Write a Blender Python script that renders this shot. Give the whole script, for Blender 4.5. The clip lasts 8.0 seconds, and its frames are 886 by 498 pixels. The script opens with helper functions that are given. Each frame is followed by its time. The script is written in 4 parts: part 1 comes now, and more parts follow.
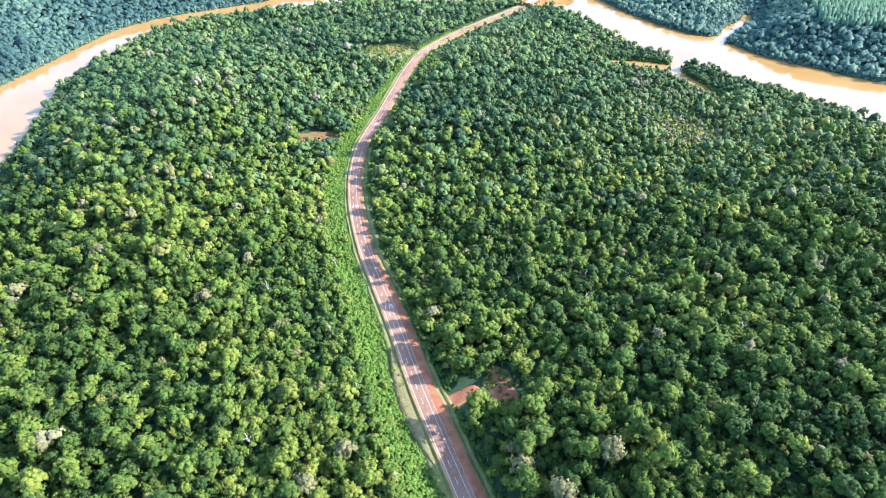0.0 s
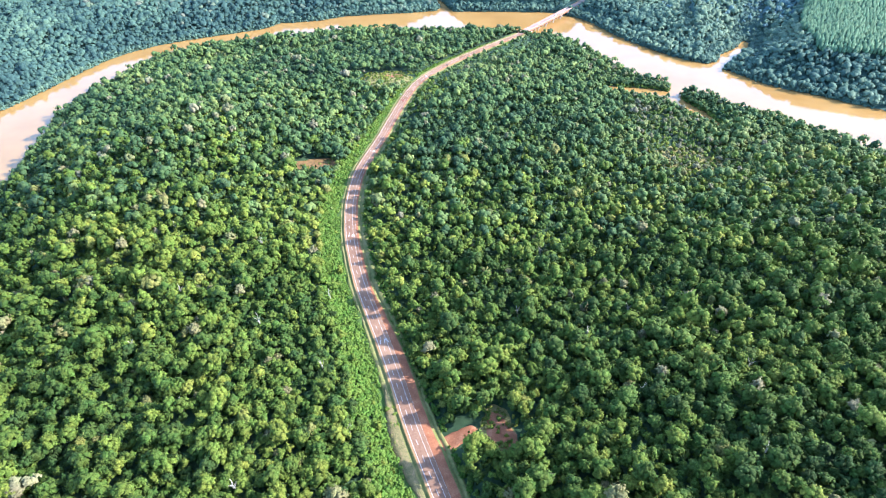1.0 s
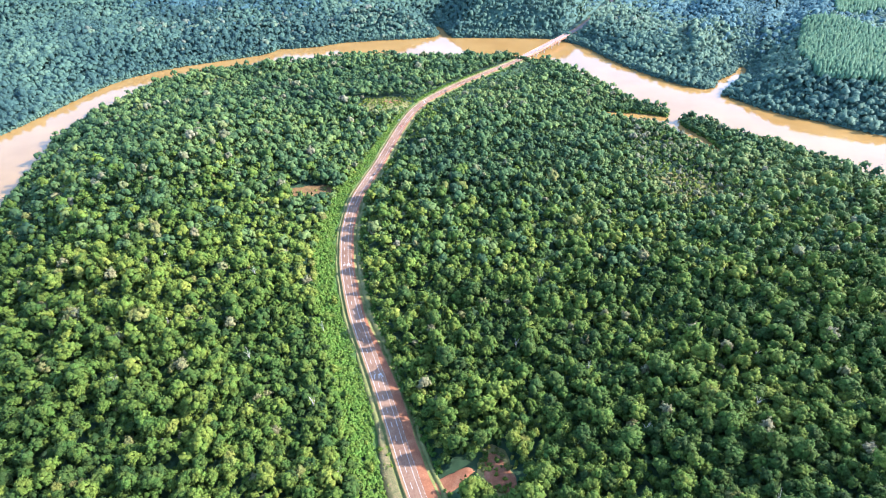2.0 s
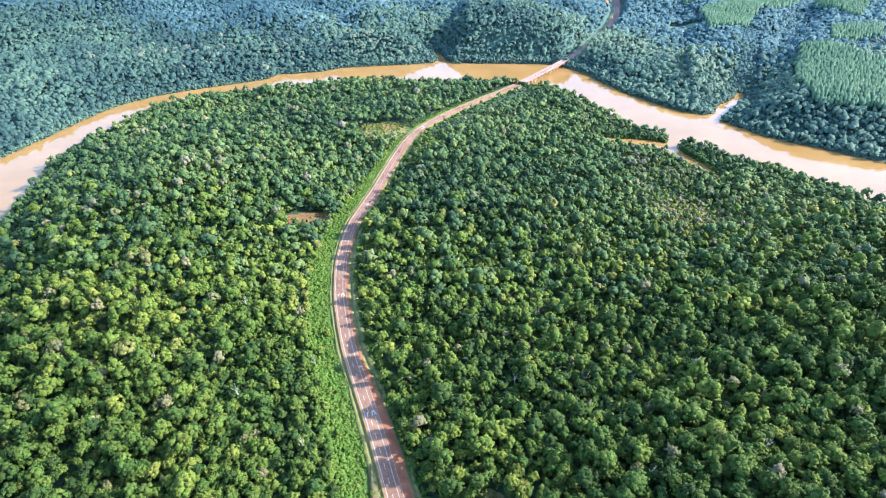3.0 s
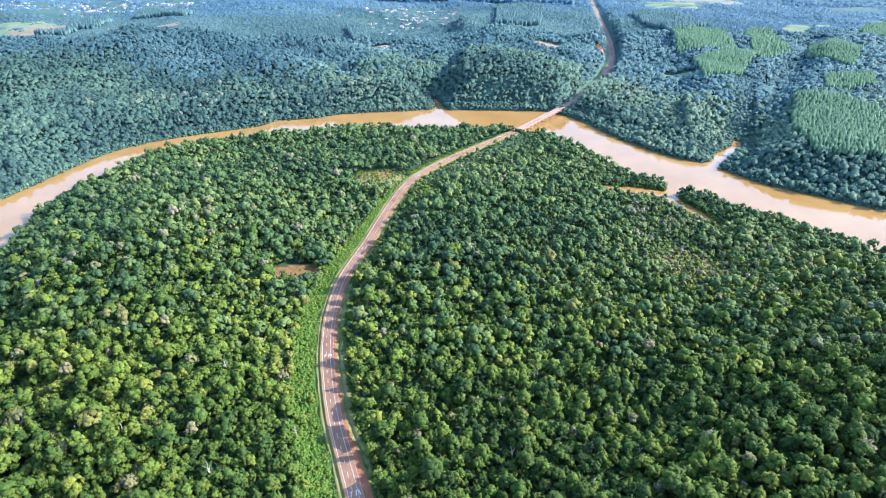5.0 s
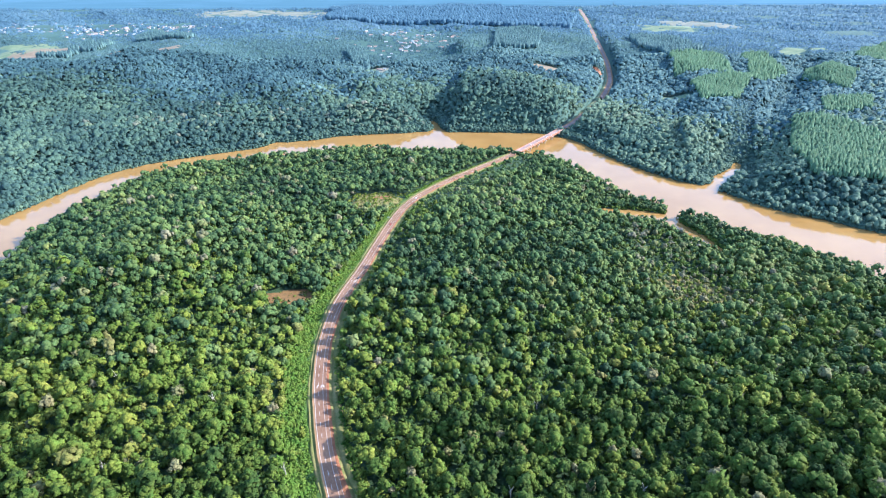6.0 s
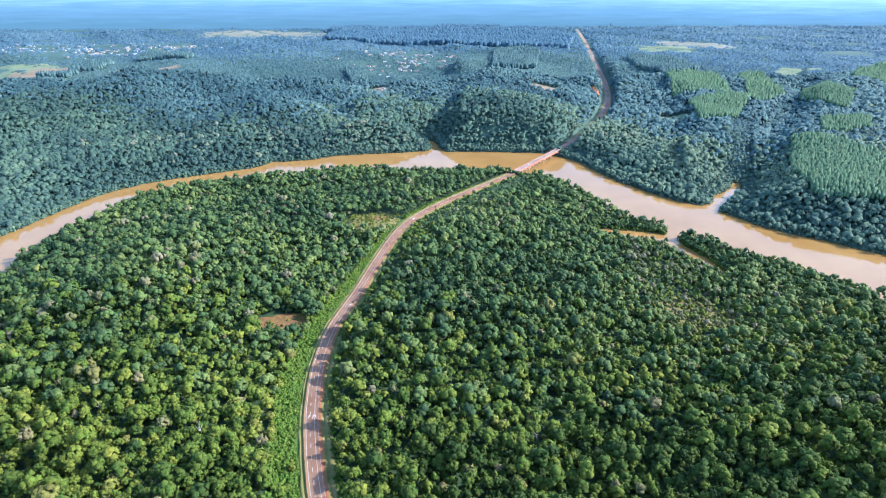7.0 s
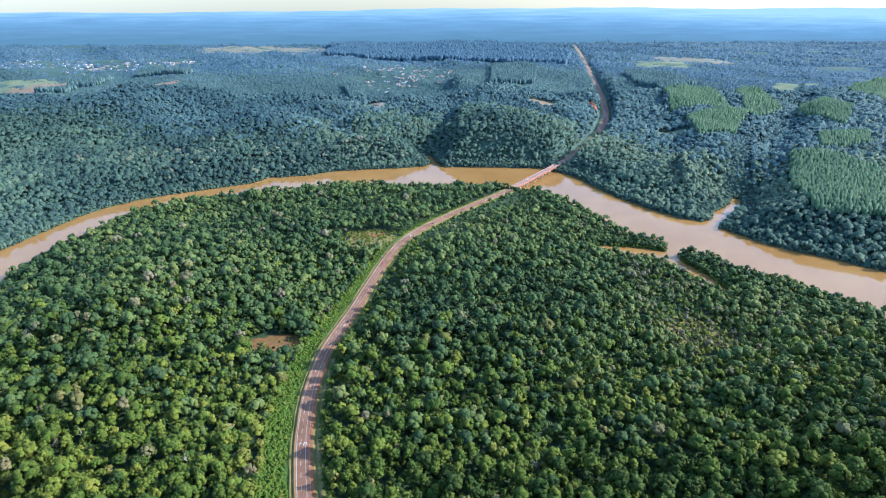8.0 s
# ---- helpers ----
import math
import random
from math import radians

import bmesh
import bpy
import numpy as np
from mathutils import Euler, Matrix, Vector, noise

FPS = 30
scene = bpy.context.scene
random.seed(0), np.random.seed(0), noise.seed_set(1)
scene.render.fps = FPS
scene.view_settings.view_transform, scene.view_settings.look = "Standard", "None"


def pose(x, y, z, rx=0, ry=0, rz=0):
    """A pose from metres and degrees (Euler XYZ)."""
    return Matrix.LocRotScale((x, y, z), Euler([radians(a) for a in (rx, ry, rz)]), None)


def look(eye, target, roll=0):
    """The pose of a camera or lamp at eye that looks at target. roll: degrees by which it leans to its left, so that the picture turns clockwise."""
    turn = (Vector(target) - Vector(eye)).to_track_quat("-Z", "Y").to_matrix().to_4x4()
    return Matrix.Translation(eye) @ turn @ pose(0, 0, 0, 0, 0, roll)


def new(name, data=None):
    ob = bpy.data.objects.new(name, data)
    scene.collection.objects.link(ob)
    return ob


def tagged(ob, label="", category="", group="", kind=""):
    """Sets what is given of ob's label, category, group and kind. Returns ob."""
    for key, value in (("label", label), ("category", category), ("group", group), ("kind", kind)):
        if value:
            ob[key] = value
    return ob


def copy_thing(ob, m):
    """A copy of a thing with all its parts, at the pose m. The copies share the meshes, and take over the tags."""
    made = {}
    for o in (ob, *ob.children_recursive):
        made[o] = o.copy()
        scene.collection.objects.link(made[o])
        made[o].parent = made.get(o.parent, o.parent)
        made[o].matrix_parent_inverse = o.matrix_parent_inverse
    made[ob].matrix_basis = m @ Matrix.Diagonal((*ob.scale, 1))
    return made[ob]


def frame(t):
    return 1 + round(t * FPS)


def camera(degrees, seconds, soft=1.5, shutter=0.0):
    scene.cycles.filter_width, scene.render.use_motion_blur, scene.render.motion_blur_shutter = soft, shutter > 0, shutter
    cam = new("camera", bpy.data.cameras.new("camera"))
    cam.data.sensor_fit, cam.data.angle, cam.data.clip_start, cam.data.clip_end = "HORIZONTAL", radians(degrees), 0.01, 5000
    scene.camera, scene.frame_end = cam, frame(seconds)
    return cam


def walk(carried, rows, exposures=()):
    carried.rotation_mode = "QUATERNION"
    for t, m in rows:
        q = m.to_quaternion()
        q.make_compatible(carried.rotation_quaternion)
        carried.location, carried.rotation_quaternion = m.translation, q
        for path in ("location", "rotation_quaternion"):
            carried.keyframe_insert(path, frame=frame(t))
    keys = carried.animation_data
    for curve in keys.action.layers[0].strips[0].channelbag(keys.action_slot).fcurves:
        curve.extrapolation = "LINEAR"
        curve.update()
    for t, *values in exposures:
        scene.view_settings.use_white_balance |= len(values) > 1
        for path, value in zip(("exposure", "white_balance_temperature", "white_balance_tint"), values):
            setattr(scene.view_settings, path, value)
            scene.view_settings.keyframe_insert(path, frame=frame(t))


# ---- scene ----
# ================= camera and its walk =================
cam = camera(78.48, 8.0, 1.15)
# seconds, eye (x, y, z), yaw, pitch, lean in degrees
FLIGHT = (
    (0.0, -0.00, 0.00, 368.17, 0.533, -40.827, -0.670),
    (0.5, 1.55, 6.51, 368.20, 0.564, -39.740, -0.681),
    (1.0, 2.87, 13.55, 368.07, 0.551, -38.573, -0.642),
    (1.5, 4.32, 20.01, 367.42, 0.562, -37.448, -0.664),
    (3.0, 8.24, 40.75, 367.28, 0.464, -34.096, -0.485),
    (3.5, 9.69, 47.25, 367.08, 0.429, -33.037, -0.455),
    (4.0, 11.18, 54.31, 367.49, 0.398, -31.930, -0.397),
    (4.5, 12.08, 61.27, 367.65, 0.332, -30.917, -0.324),
    (6.0, 16.00, 81.66, 367.90, 0.220, -27.835, -0.243),
    (6.5, 17.24, 88.13, 367.74, 0.175, -26.921, -0.219),
    (7.0, 18.46, 95.13, 367.79, 0.127, -26.010, -0.186),
    (7.5, 19.61, 101.77, 367.96, 0.074, -25.293, -0.177),
    (8.0, 21.13, 108.37, 368.00, -0.000, -24.578, -0.174),
)


def flown(x, y, z, yaw, pitch, lean):
    a, b = radians(yaw), radians(pitch)
    ahead = Vector((-math.sin(a) * math.cos(b), math.cos(a) * math.cos(b), math.sin(b)))
    eye = Vector((x, y, z))
    return look(eye, eye + ahead * 100, lean)


walk(cam, [(row[0], flown(*row[1:])) for row in FLIGHT], ((0.0, 2.52, 5600, 13), (1.5, 2.42, 5600, 13), (4.5, 2.19, 5600, 13), (6.5, 1.99, 5600, 13), (7.2, 1.8, 5600, 13), (8.0, 1.50, 5600, 13)))

# ================= world, sun, exposure =================
SUN_AZ, SUN_EL = radians(85), radians(30)
world = bpy.data.worlds.new("sky")
scene.world = world
world.use_nodes = True
wn, wl = world.node_tree.nodes, world.node_tree.links
wn.clear()
sky = wn.new("ShaderNodeTexSky")
sky.sky_type, sky.sun_disc = "NISHITA", False
sky.sun_elevation, sky.sun_rotation = SUN_EL, SUN_AZ
sky.altitude, sky.air_density, sky.dust_density, sky.ozone_density = 300, 1.15, 1.3, 3.4
back = wn.new("ShaderNodeBackground")
back.inputs["Strength"].default_value = 0.15
wl.new(sky.outputs[0], back.inputs[0])
wl.new(back.outputs[0], wn.new("ShaderNodeOutputWorld").inputs[0])
sun_data = bpy.data.lights.new("sun", "SUN")
sun_data.energy, sun_data.angle, sun_data.color = 3.05, radians(0.55), (1.0, 0.95, 0.87)
sun = new("sun", sun_data)
sun.matrix_world = look((900, 0, 900), (900 - math.sin(SUN_AZ) * math.cos(SUN_EL) * 100, -math.cos(SUN_AZ) * math.cos(SUN_EL) * 100, 900 - math.sin(SUN_EL) * 100))


# ================= materials =================
def material(name, rough=0.8, spec=0.3):
    m = bpy.data.materials.new(name)
    m.use_nodes = True
    b = m.node_tree.nodes["Principled BSDF"]
    b.inputs["Roughness"].default_value = rough
    b.inputs["Specular IOR Level"].default_value = spec
    return m, m.node_tree.nodes, m.node_tree.links, b


def ramp(nodes, stops):
    r = nodes.new("ShaderNodeValToRGB")
    while len(r.color_ramp.elements) < len(stops):
        r.color_ramp.elements.new(0.5)
    for e, (p, c) in zip(r.color_ramp.elements, stops):
        e.position, e.color = p, (*c, 1)
    return r


def mottled(name, low, high, scale, fine, rough=0.85, bump=0.4, depth=0.1, spec=0.25, mid=None):
    """A matt surface whose colour wanders between tones at two scales, in metres, with a fine relief."""
    m, n, l, b = material(name, rough, spec)
    geo = n.new("ShaderNodeNewGeometry")
    big, small = n.new("ShaderNodeTexNoise"), n.new("ShaderNodeTexNoise")
    for tex, s, d in ((big, scale, 4), (small, fine, 5)):
        tex.inputs["Scale"].default_value, tex.inputs["Detail"].default_value = 1 / s, d
        tex.inputs["Roughness"].default_value = 0.6
        l.new(geo.outputs["Position"], tex.inputs["Vector"])
    mix = n.new("ShaderNodeMath")
    mix.operation = "MULTIPLY_ADD"
    mix.inputs[1].default_value = 0.45
    l.new(small.outputs[0], mix.inputs[0])
    half = n.new("ShaderNodeMath")
    half.operation = "MULTIPLY"
    half.inputs[1].default_value = 0.55
    l.new(big.outputs[0], half.inputs[0])
    l.new(half.outputs[0], mix.inputs[2])
    stops = [(0.36, low), (0.64, high)] if mid is None else [(0.34, low), (0.5, mid), (0.66, high)]
    r = ramp(n, stops)
    l.new(mix.outputs[0], r.inputs[0])
    l.new(r.outputs[0], b.inputs["Base Color"])
    bp = n.new("ShaderNodeBump")
    bp.inputs["Strength"].default_value, bp.inputs["Distance"].default_value = bump, depth
    l.new(small.outputs[0], bp.inputs["Height"])
    l.new(bp.outputs[0], b.inputs["Normal"])
    return m


def leaf_material(name, stops, relief=0.5, grain=1.1, least=0.72, most=1.3, mottle=0.45, hue=0.022):
    """Foliage: each tree's own tone, each clump a little off it, leaf grain and relief."""
    m, n, l, b = material(name, 0.7, 0.08)
    tone = n.new("ShaderNodeAttribute")
    tone.attribute_name = "tone"
    geo = n.new("ShaderNodeNewGeometry")
    tex = n.new("ShaderNodeTexNoise")
    tex.inputs["Scale"].default_value, tex.inputs["Detail"].default_value = grain, 4
    tex.inputs["Roughness"].default_value = 0.7
    l.new(geo.outputs["Position"], tex.inputs["Vector"])
    r = ramp(n, stops)
    l.new(tone.outputs["Fac"], r.inputs[0])
    hsv = n.new("ShaderNodeHueSaturation")
    l.new(r.outputs[0], hsv.inputs["Color"])
    vary = n.new("ShaderNodeMapRange")
    vary.inputs["To Min"].default_value, vary.inputs["To Max"].default_value = least, most
    l.new(geo.outputs["Random Per Island"], vary.inputs["Value"])
    grainy = n.new("ShaderNodeMapRange")
    grainy.inputs["From Min"].default_value, grainy.inputs["From Max"].default_value = 0.3, 0.7
    grainy.inputs["To Min"].default_value, grainy.inputs["To Max"].default_value = 1 - mottle, 1 + mottle
    l.new(tex.outputs[0], grainy.inputs["Value"])
    both = n.new("ShaderNodeMath")
    both.operation = "MULTIPLY"
    l.new(vary.outputs[0], both.inputs[0])
    l.new(grainy.outputs[0], both.inputs[1])
    l.new(both.outputs[0], hsv.inputs["Value"])
    drift = n.new("ShaderNodeTexNoise")
    drift.inputs["Scale"].default_value, drift.inputs["Detail"].default_value = 0.16, 1
    l.new(geo.outputs["Position"], drift.inputs["Vector"])
    turn_hue = n.new("ShaderNodeMapRange")
    turn_hue.inputs["From Min"].default_value, turn_hue.inputs["From Max"].default_value = 0.32, 0.68
    turn_hue.inputs["To Min"].default_value, turn_hue.inputs["To Max"].default_value = 0.5 - hue, 0.5 + 0.7 * hue
    l.new(drift.outputs[0], turn_hue.inputs["Value"])
    l.new(turn_hue.outputs[0], hsv.inputs["Hue"])
    l.new(hsv.outputs[0], b.inputs["Base Color"])
    bp = n.new("ShaderNodeBump")
    bp.inputs["Strength"].default_value, bp.inputs["Distance"].default_value = relief, 0.9
    l.new(tex.outputs[0], bp.inputs["Height"])
    l.new(bp.outputs[0], b.inputs["Normal"])
    return m


def plain(name, colour, rough=0.6, spec=0.3, metal=0.0):
    m, n, l, b = material(name, rough, spec)
    geo = n.new("ShaderNodeNewGeometry")
    tex = n.new("ShaderNodeTexNoise")
    tex.inputs["Scale"].default_value, tex.inputs["Detail"].default_value = 1.7, 5
    l.new(geo.outputs["Position"], tex.inputs["Vector"])
    r = ramp(n, [(0.3, tuple(c * 0.75 for c in colour)), (0.7, tuple(min(1, c * 1.2) for c in colour))])
    l.new(tex.outputs[0], r.inputs[0])
    l.new(r.outputs[0], b.inputs["Base Color"])
    b.inputs["Metallic"].default_value = metal
    return m


LEAF = leaf_material("rainforest_leaves", [(0.0, (0.026, 0.048, 0.012)), (0.3, (0.051, 0.082, 0.014)), (0.6, (0.089, 0.121, 0.018)), (0.86, (0.134, 0.150, 0.023)), (0.92, (0.124, 0.118, 0.036)), (1.0, (0.162, 0.146, 0.074))], 0.8, 1.1, 0.82, 1.18, 0.40, 0.022)
# The rainforest leaf colour again, cooled a little for thin haze.
RIVER_LEAF = leaf_material("haze_cooled_leaves", [(0.0, (0.026, 0.050, 0.022)), (0.3, (0.047, 0.081, 0.027)), (0.6, (0.080, 0.116, 0.033)), (0.86, (0.118, 0.146, 0.041)), (0.92, (0.116, 0.116, 0.050)), (1.0, (0.148, 0.136, 0.080))], 0.6, 1.1, 0.86, 1.14, 0.30, 0.020)
# Haze is put into these three leaf colours: bluer, paler and flatter with distance.
FAR_LEAF = leaf_material("hazed_far_bank_leaves", [(0.0, (0.036, 0.066, 0.054)), (0.35, (0.058, 0.098, 0.069)), (0.7, (0.083, 0.127, 0.080)), (0.9, (0.107, 0.149, 0.088)), (1.0, (0.128, 0.132, 0.096))], 0.2, 0.35, 0.93, 1.08, 0.2, 0.015)
DISTANT_LEAF = leaf_material("haze_tinted_leaves", [(0.0, (0.040, 0.077, 0.080)), (0.5, (0.062, 0.111, 0.108)), (0.9, (0.090, 0.146, 0.130))], 0.15, 0.2, 0.94, 1.07, 0.18, 0.012)
HAZY_LEAF = leaf_material("hazy_blue_leaves", [(0.0, (0.044, 0.088, 0.118)), (0.5, (0.067, 0.122, 0.154)), (0.9, (0.096, 0.156, 0.184))], 0.1, 0.2, 0.95, 1.05, 0.15, 0.01)
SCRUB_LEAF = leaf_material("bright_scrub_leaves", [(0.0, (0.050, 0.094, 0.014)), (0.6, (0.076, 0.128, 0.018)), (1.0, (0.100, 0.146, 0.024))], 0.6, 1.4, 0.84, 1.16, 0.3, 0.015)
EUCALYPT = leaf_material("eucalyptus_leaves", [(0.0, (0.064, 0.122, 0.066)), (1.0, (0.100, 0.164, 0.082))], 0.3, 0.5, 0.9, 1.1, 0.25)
BARK = mottled("grey_bark", (0.12, 0.10, 0.08), (0.30, 0.27, 0.22), 1.5, 0.3)
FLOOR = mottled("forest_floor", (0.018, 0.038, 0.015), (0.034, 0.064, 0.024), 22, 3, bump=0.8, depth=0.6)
# Ground beyond the river: forest floor made paler and bluer for haze.
FAR_FLOOR = mottled("haze_tinted_floor", (0.034, 0.072, 0.056), (0.056, 0.108, 0.080), 60, 8, bump=0.8, depth=0.6)
CREEPER = mottled("low_creepers", (0.036, 0.070, 0.013), (0.086, 0.130, 0.024), 6, 0.9, bump=1.0, depth=0.5, mid=(0.060, 0.104, 0.018))
GRASS = mottled("verge_grass", (0.075, 0.090, 0.022), (0.25, 0.18, 0.075), 9, 1.2, bump=0.6, depth=0.2, mid=(0.14, 0.135, 0.036))
RED_SOIL = mottled("red_soil", (0.17, 0.060, 0.026), (0.33, 0.150, 0.076), 7, 0.8, bump=0.5, depth=0.12, mid=(0.25, 0.092, 0.040))
PALE_SOIL = mottled("pale_dusty_soil", (0.24, 0.125, 0.050), (0.37, 0.215, 0.10), 6, 0.9)
ASPHALT = mottled("worn_asphalt", (0.150, 0.078, 0.048), (0.275, 0.160, 0.098), 34, 1.5, 0.9, 0.15, 0.02, 0.08)
# Paler and greyer than the near asphalt, for haze over the far road.
GREY_ASPHALT = mottled("greyish_asphalt", (0.190, 0.130, 0.108), (0.330, 0.240, 0.200), 30, 1.5, 0.9, 0.15, 0.02, 0.08)
PAINT = plain("road_paint", (0.50, 0.44, 0.38), 0.7)
FIELD = mottled("dry_field", (0.10, 0.125, 0.085), (0.24, 0.215, 0.155), 60, 9, mid=(0.165, 0.165, 0.115))
PASTURE = mottled("pasture_grass", (0.085, 0.135, 0.070), (0.185, 0.205, 0.105), 30, 5)
STUBBLE = mottled("orange_stubble", (0.085, 0.060, 0.020), (0.20, 0.115, 0.040), 5, 1.0, bump=0.7, depth=0.3, mid=(0.15, 0.078, 0.026))
BRUSH = mottled("cut_brush", (0.085, 0.075, 0.022), (0.28, 0.21, 0.08), 8, 1.2, bump=0.9, depth=0.4, mid=(0.17, 0.145, 0.042))
PLOUGHED = mottled("ploughed_soil", (0.14, 0.105, 0.065), (0.25, 0.18, 0.11), 40, 6)
DRY_GRASS = mottled("dry_bank_grass", (0.085, 0.085, 0.028), (0.26, 0.165, 0.085), 4, 0.8, bump=0.9, depth=0.4, mid=(0.155, 0.125, 0.048))
CONCRETE = mottled("stained_concrete", (0.24, 0.16, 0.12), (0.38, 0.27, 0.21), 3, 0.5)
RUST_PAINT = mottled("rust_red_paint", (0.30, 0.10, 0.055), (0.48, 0.20, 0.12), 4, 0.6, 0.6)
TILE = mottled("clay_roof_tiles", (0.22, 0.15, 0.12), (0.34, 0.24, 0.19), 2, 0.4)
SHEET = plain("pale_roof_sheet", (0.34, 0.35, 0.36), 0.5)
PLASTER = plain("pale_plaster", (0.48, 0.45, 0.40), 0.85)
GLASS = plain("dark_window_glass", (0.02, 0.025, 0.03), 0.1, 0.5)
RUBBER = plain("tyre_rubber", (0.02, 0.02, 0.02), 0.8)
STEEL = plain("galvanised_steel", (0.45, 0.45, 0.45), 0.45, 0.5, 0.8)
WHITE_PAINT = plain("white_paint", (0.80, 0.80, 0.78), 0.35, 0.5)
DARK_PAINT = plain("dark_grey_paint", (0.05, 0.055, 0.06), 0.3, 0.5)
RED_PAINT = plain("red_car_paint", (0.40, 0.05, 0.03), 0.3, 0.5)
LAMP_GLASS = plain("lamp_glass", (0.75, 0.72, 0.62), 0.15, 0.5)
# Haze as a glowing colour ramp, paler with height and to the right.
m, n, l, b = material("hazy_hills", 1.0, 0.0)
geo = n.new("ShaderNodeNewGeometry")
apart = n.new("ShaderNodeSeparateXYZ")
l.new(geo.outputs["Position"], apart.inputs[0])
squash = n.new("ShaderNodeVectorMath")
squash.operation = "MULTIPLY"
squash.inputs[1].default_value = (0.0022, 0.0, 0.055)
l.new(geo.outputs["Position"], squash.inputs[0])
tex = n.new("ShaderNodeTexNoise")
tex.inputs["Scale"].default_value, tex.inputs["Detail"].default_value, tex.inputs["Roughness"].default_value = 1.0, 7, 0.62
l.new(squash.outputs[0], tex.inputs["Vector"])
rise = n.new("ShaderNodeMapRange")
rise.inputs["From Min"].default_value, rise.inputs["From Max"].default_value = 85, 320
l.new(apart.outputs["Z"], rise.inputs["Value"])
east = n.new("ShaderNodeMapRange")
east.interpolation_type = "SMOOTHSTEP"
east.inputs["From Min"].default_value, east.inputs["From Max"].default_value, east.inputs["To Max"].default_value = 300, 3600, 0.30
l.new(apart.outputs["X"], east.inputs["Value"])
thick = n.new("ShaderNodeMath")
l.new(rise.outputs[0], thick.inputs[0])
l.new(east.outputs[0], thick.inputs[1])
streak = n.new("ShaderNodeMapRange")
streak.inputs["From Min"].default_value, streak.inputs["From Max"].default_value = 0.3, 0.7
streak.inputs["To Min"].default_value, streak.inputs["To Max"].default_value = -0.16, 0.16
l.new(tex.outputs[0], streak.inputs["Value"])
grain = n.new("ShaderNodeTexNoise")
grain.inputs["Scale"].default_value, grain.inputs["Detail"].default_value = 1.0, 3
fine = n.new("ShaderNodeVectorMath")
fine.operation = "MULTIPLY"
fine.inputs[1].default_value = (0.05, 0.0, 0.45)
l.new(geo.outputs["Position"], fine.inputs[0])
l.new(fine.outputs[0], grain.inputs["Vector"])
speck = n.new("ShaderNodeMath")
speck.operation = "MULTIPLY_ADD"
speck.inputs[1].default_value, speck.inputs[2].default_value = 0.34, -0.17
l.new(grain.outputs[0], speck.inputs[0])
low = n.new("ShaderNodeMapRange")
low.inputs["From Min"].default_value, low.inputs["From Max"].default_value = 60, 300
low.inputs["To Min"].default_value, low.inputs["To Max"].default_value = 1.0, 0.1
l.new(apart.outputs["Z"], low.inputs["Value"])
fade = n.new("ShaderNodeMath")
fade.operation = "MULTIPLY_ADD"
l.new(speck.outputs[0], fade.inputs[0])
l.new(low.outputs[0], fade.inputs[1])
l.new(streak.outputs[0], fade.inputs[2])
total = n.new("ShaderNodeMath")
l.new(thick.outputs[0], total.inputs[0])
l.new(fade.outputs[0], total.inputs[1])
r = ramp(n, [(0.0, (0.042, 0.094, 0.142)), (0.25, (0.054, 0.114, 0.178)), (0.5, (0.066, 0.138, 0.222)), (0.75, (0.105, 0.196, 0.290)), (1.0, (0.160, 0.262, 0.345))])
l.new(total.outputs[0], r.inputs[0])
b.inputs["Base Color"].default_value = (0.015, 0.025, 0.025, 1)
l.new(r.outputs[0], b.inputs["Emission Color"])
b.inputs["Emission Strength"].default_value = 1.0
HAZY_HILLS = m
WATER, wnod, wlnk, wb = material("silty_river_water", 0.045, 0.28)
wgeo = wnod.new("ShaderNodeNewGeometry")
wtex = wnod.new("ShaderNodeTexNoise")
wtex.inputs["Scale"].default_value, wtex.inputs["Detail"].default_value = 0.012, 4
wlnk.new(wgeo.outputs["Position"], wtex.inputs["Vector"])
wr = ramp(wnod, [(0.35, (0.262, 0.140, 0.040)), (0.65, (0.300, 0.168, 0.052))])
wlnk.new(wtex.outputs[0], wr.inputs[0])
wlnk.new(wr.outputs[0], wb.inputs["Base Color"])
wrip = wnod.new("ShaderNodeTexNoise")
wrip.inputs["Scale"].default_value, wrip.inputs["Detail"].default_value = 0.25, 3
wlnk.new(wgeo.outputs["Position"], wrip.inputs["Vector"])
wbp = wnod.new("ShaderNodeBump")
wbp.inputs["Strength"].default_value, wbp.inputs["Distance"].default_value = 0.05, 0.15
wlnk.new(wrip.outputs[0], wbp.inputs["Height"])
wlnk.new(wbp.outputs[0], wb.inputs["Normal"])

# ================= the plan =================
# Banks of the river, metres; the near one runs round the wooded peninsula.
NEAR_LEFT = [(-430, -400), (-470, 200), (-520, 450), (-557, 581), (-572, 660), (-591, 736), (-612, 810), (-615, 870), (-600, 930), (-592, 970), (-575, 1040), (-560, 1090), (-516, 1117), (-480, 1142), (-410, 1165), (-390, 1186), (-315, 1198), (-276, 1228), (-205, 1244), (-144, 1244), (-79, 1222), (-20, 1224), (41, 1228), (126, 1227), (160, 1206), (218, 1198), (240, 1185)]
NEAR_RIGHT = [(265, 1133), (301, 1054), (332, 984), (350, 952), (376, 937), (390, 922), (378, 902), (340, 917), (276, 926), (262, 905), (307, 878), (345, 868), (362, 850), (372, 826), (384, 800), (394, 770), (408, 758), (420, 770), (414, 805), (404, 835), (394, 860), (394, 884), (413, 893), (440, 873), (457, 837), (484, 809), (515, 791), (534, 758), (556, 734), (580, 698), (640, 620), (720, 500), (820, 300), (930, -400)]
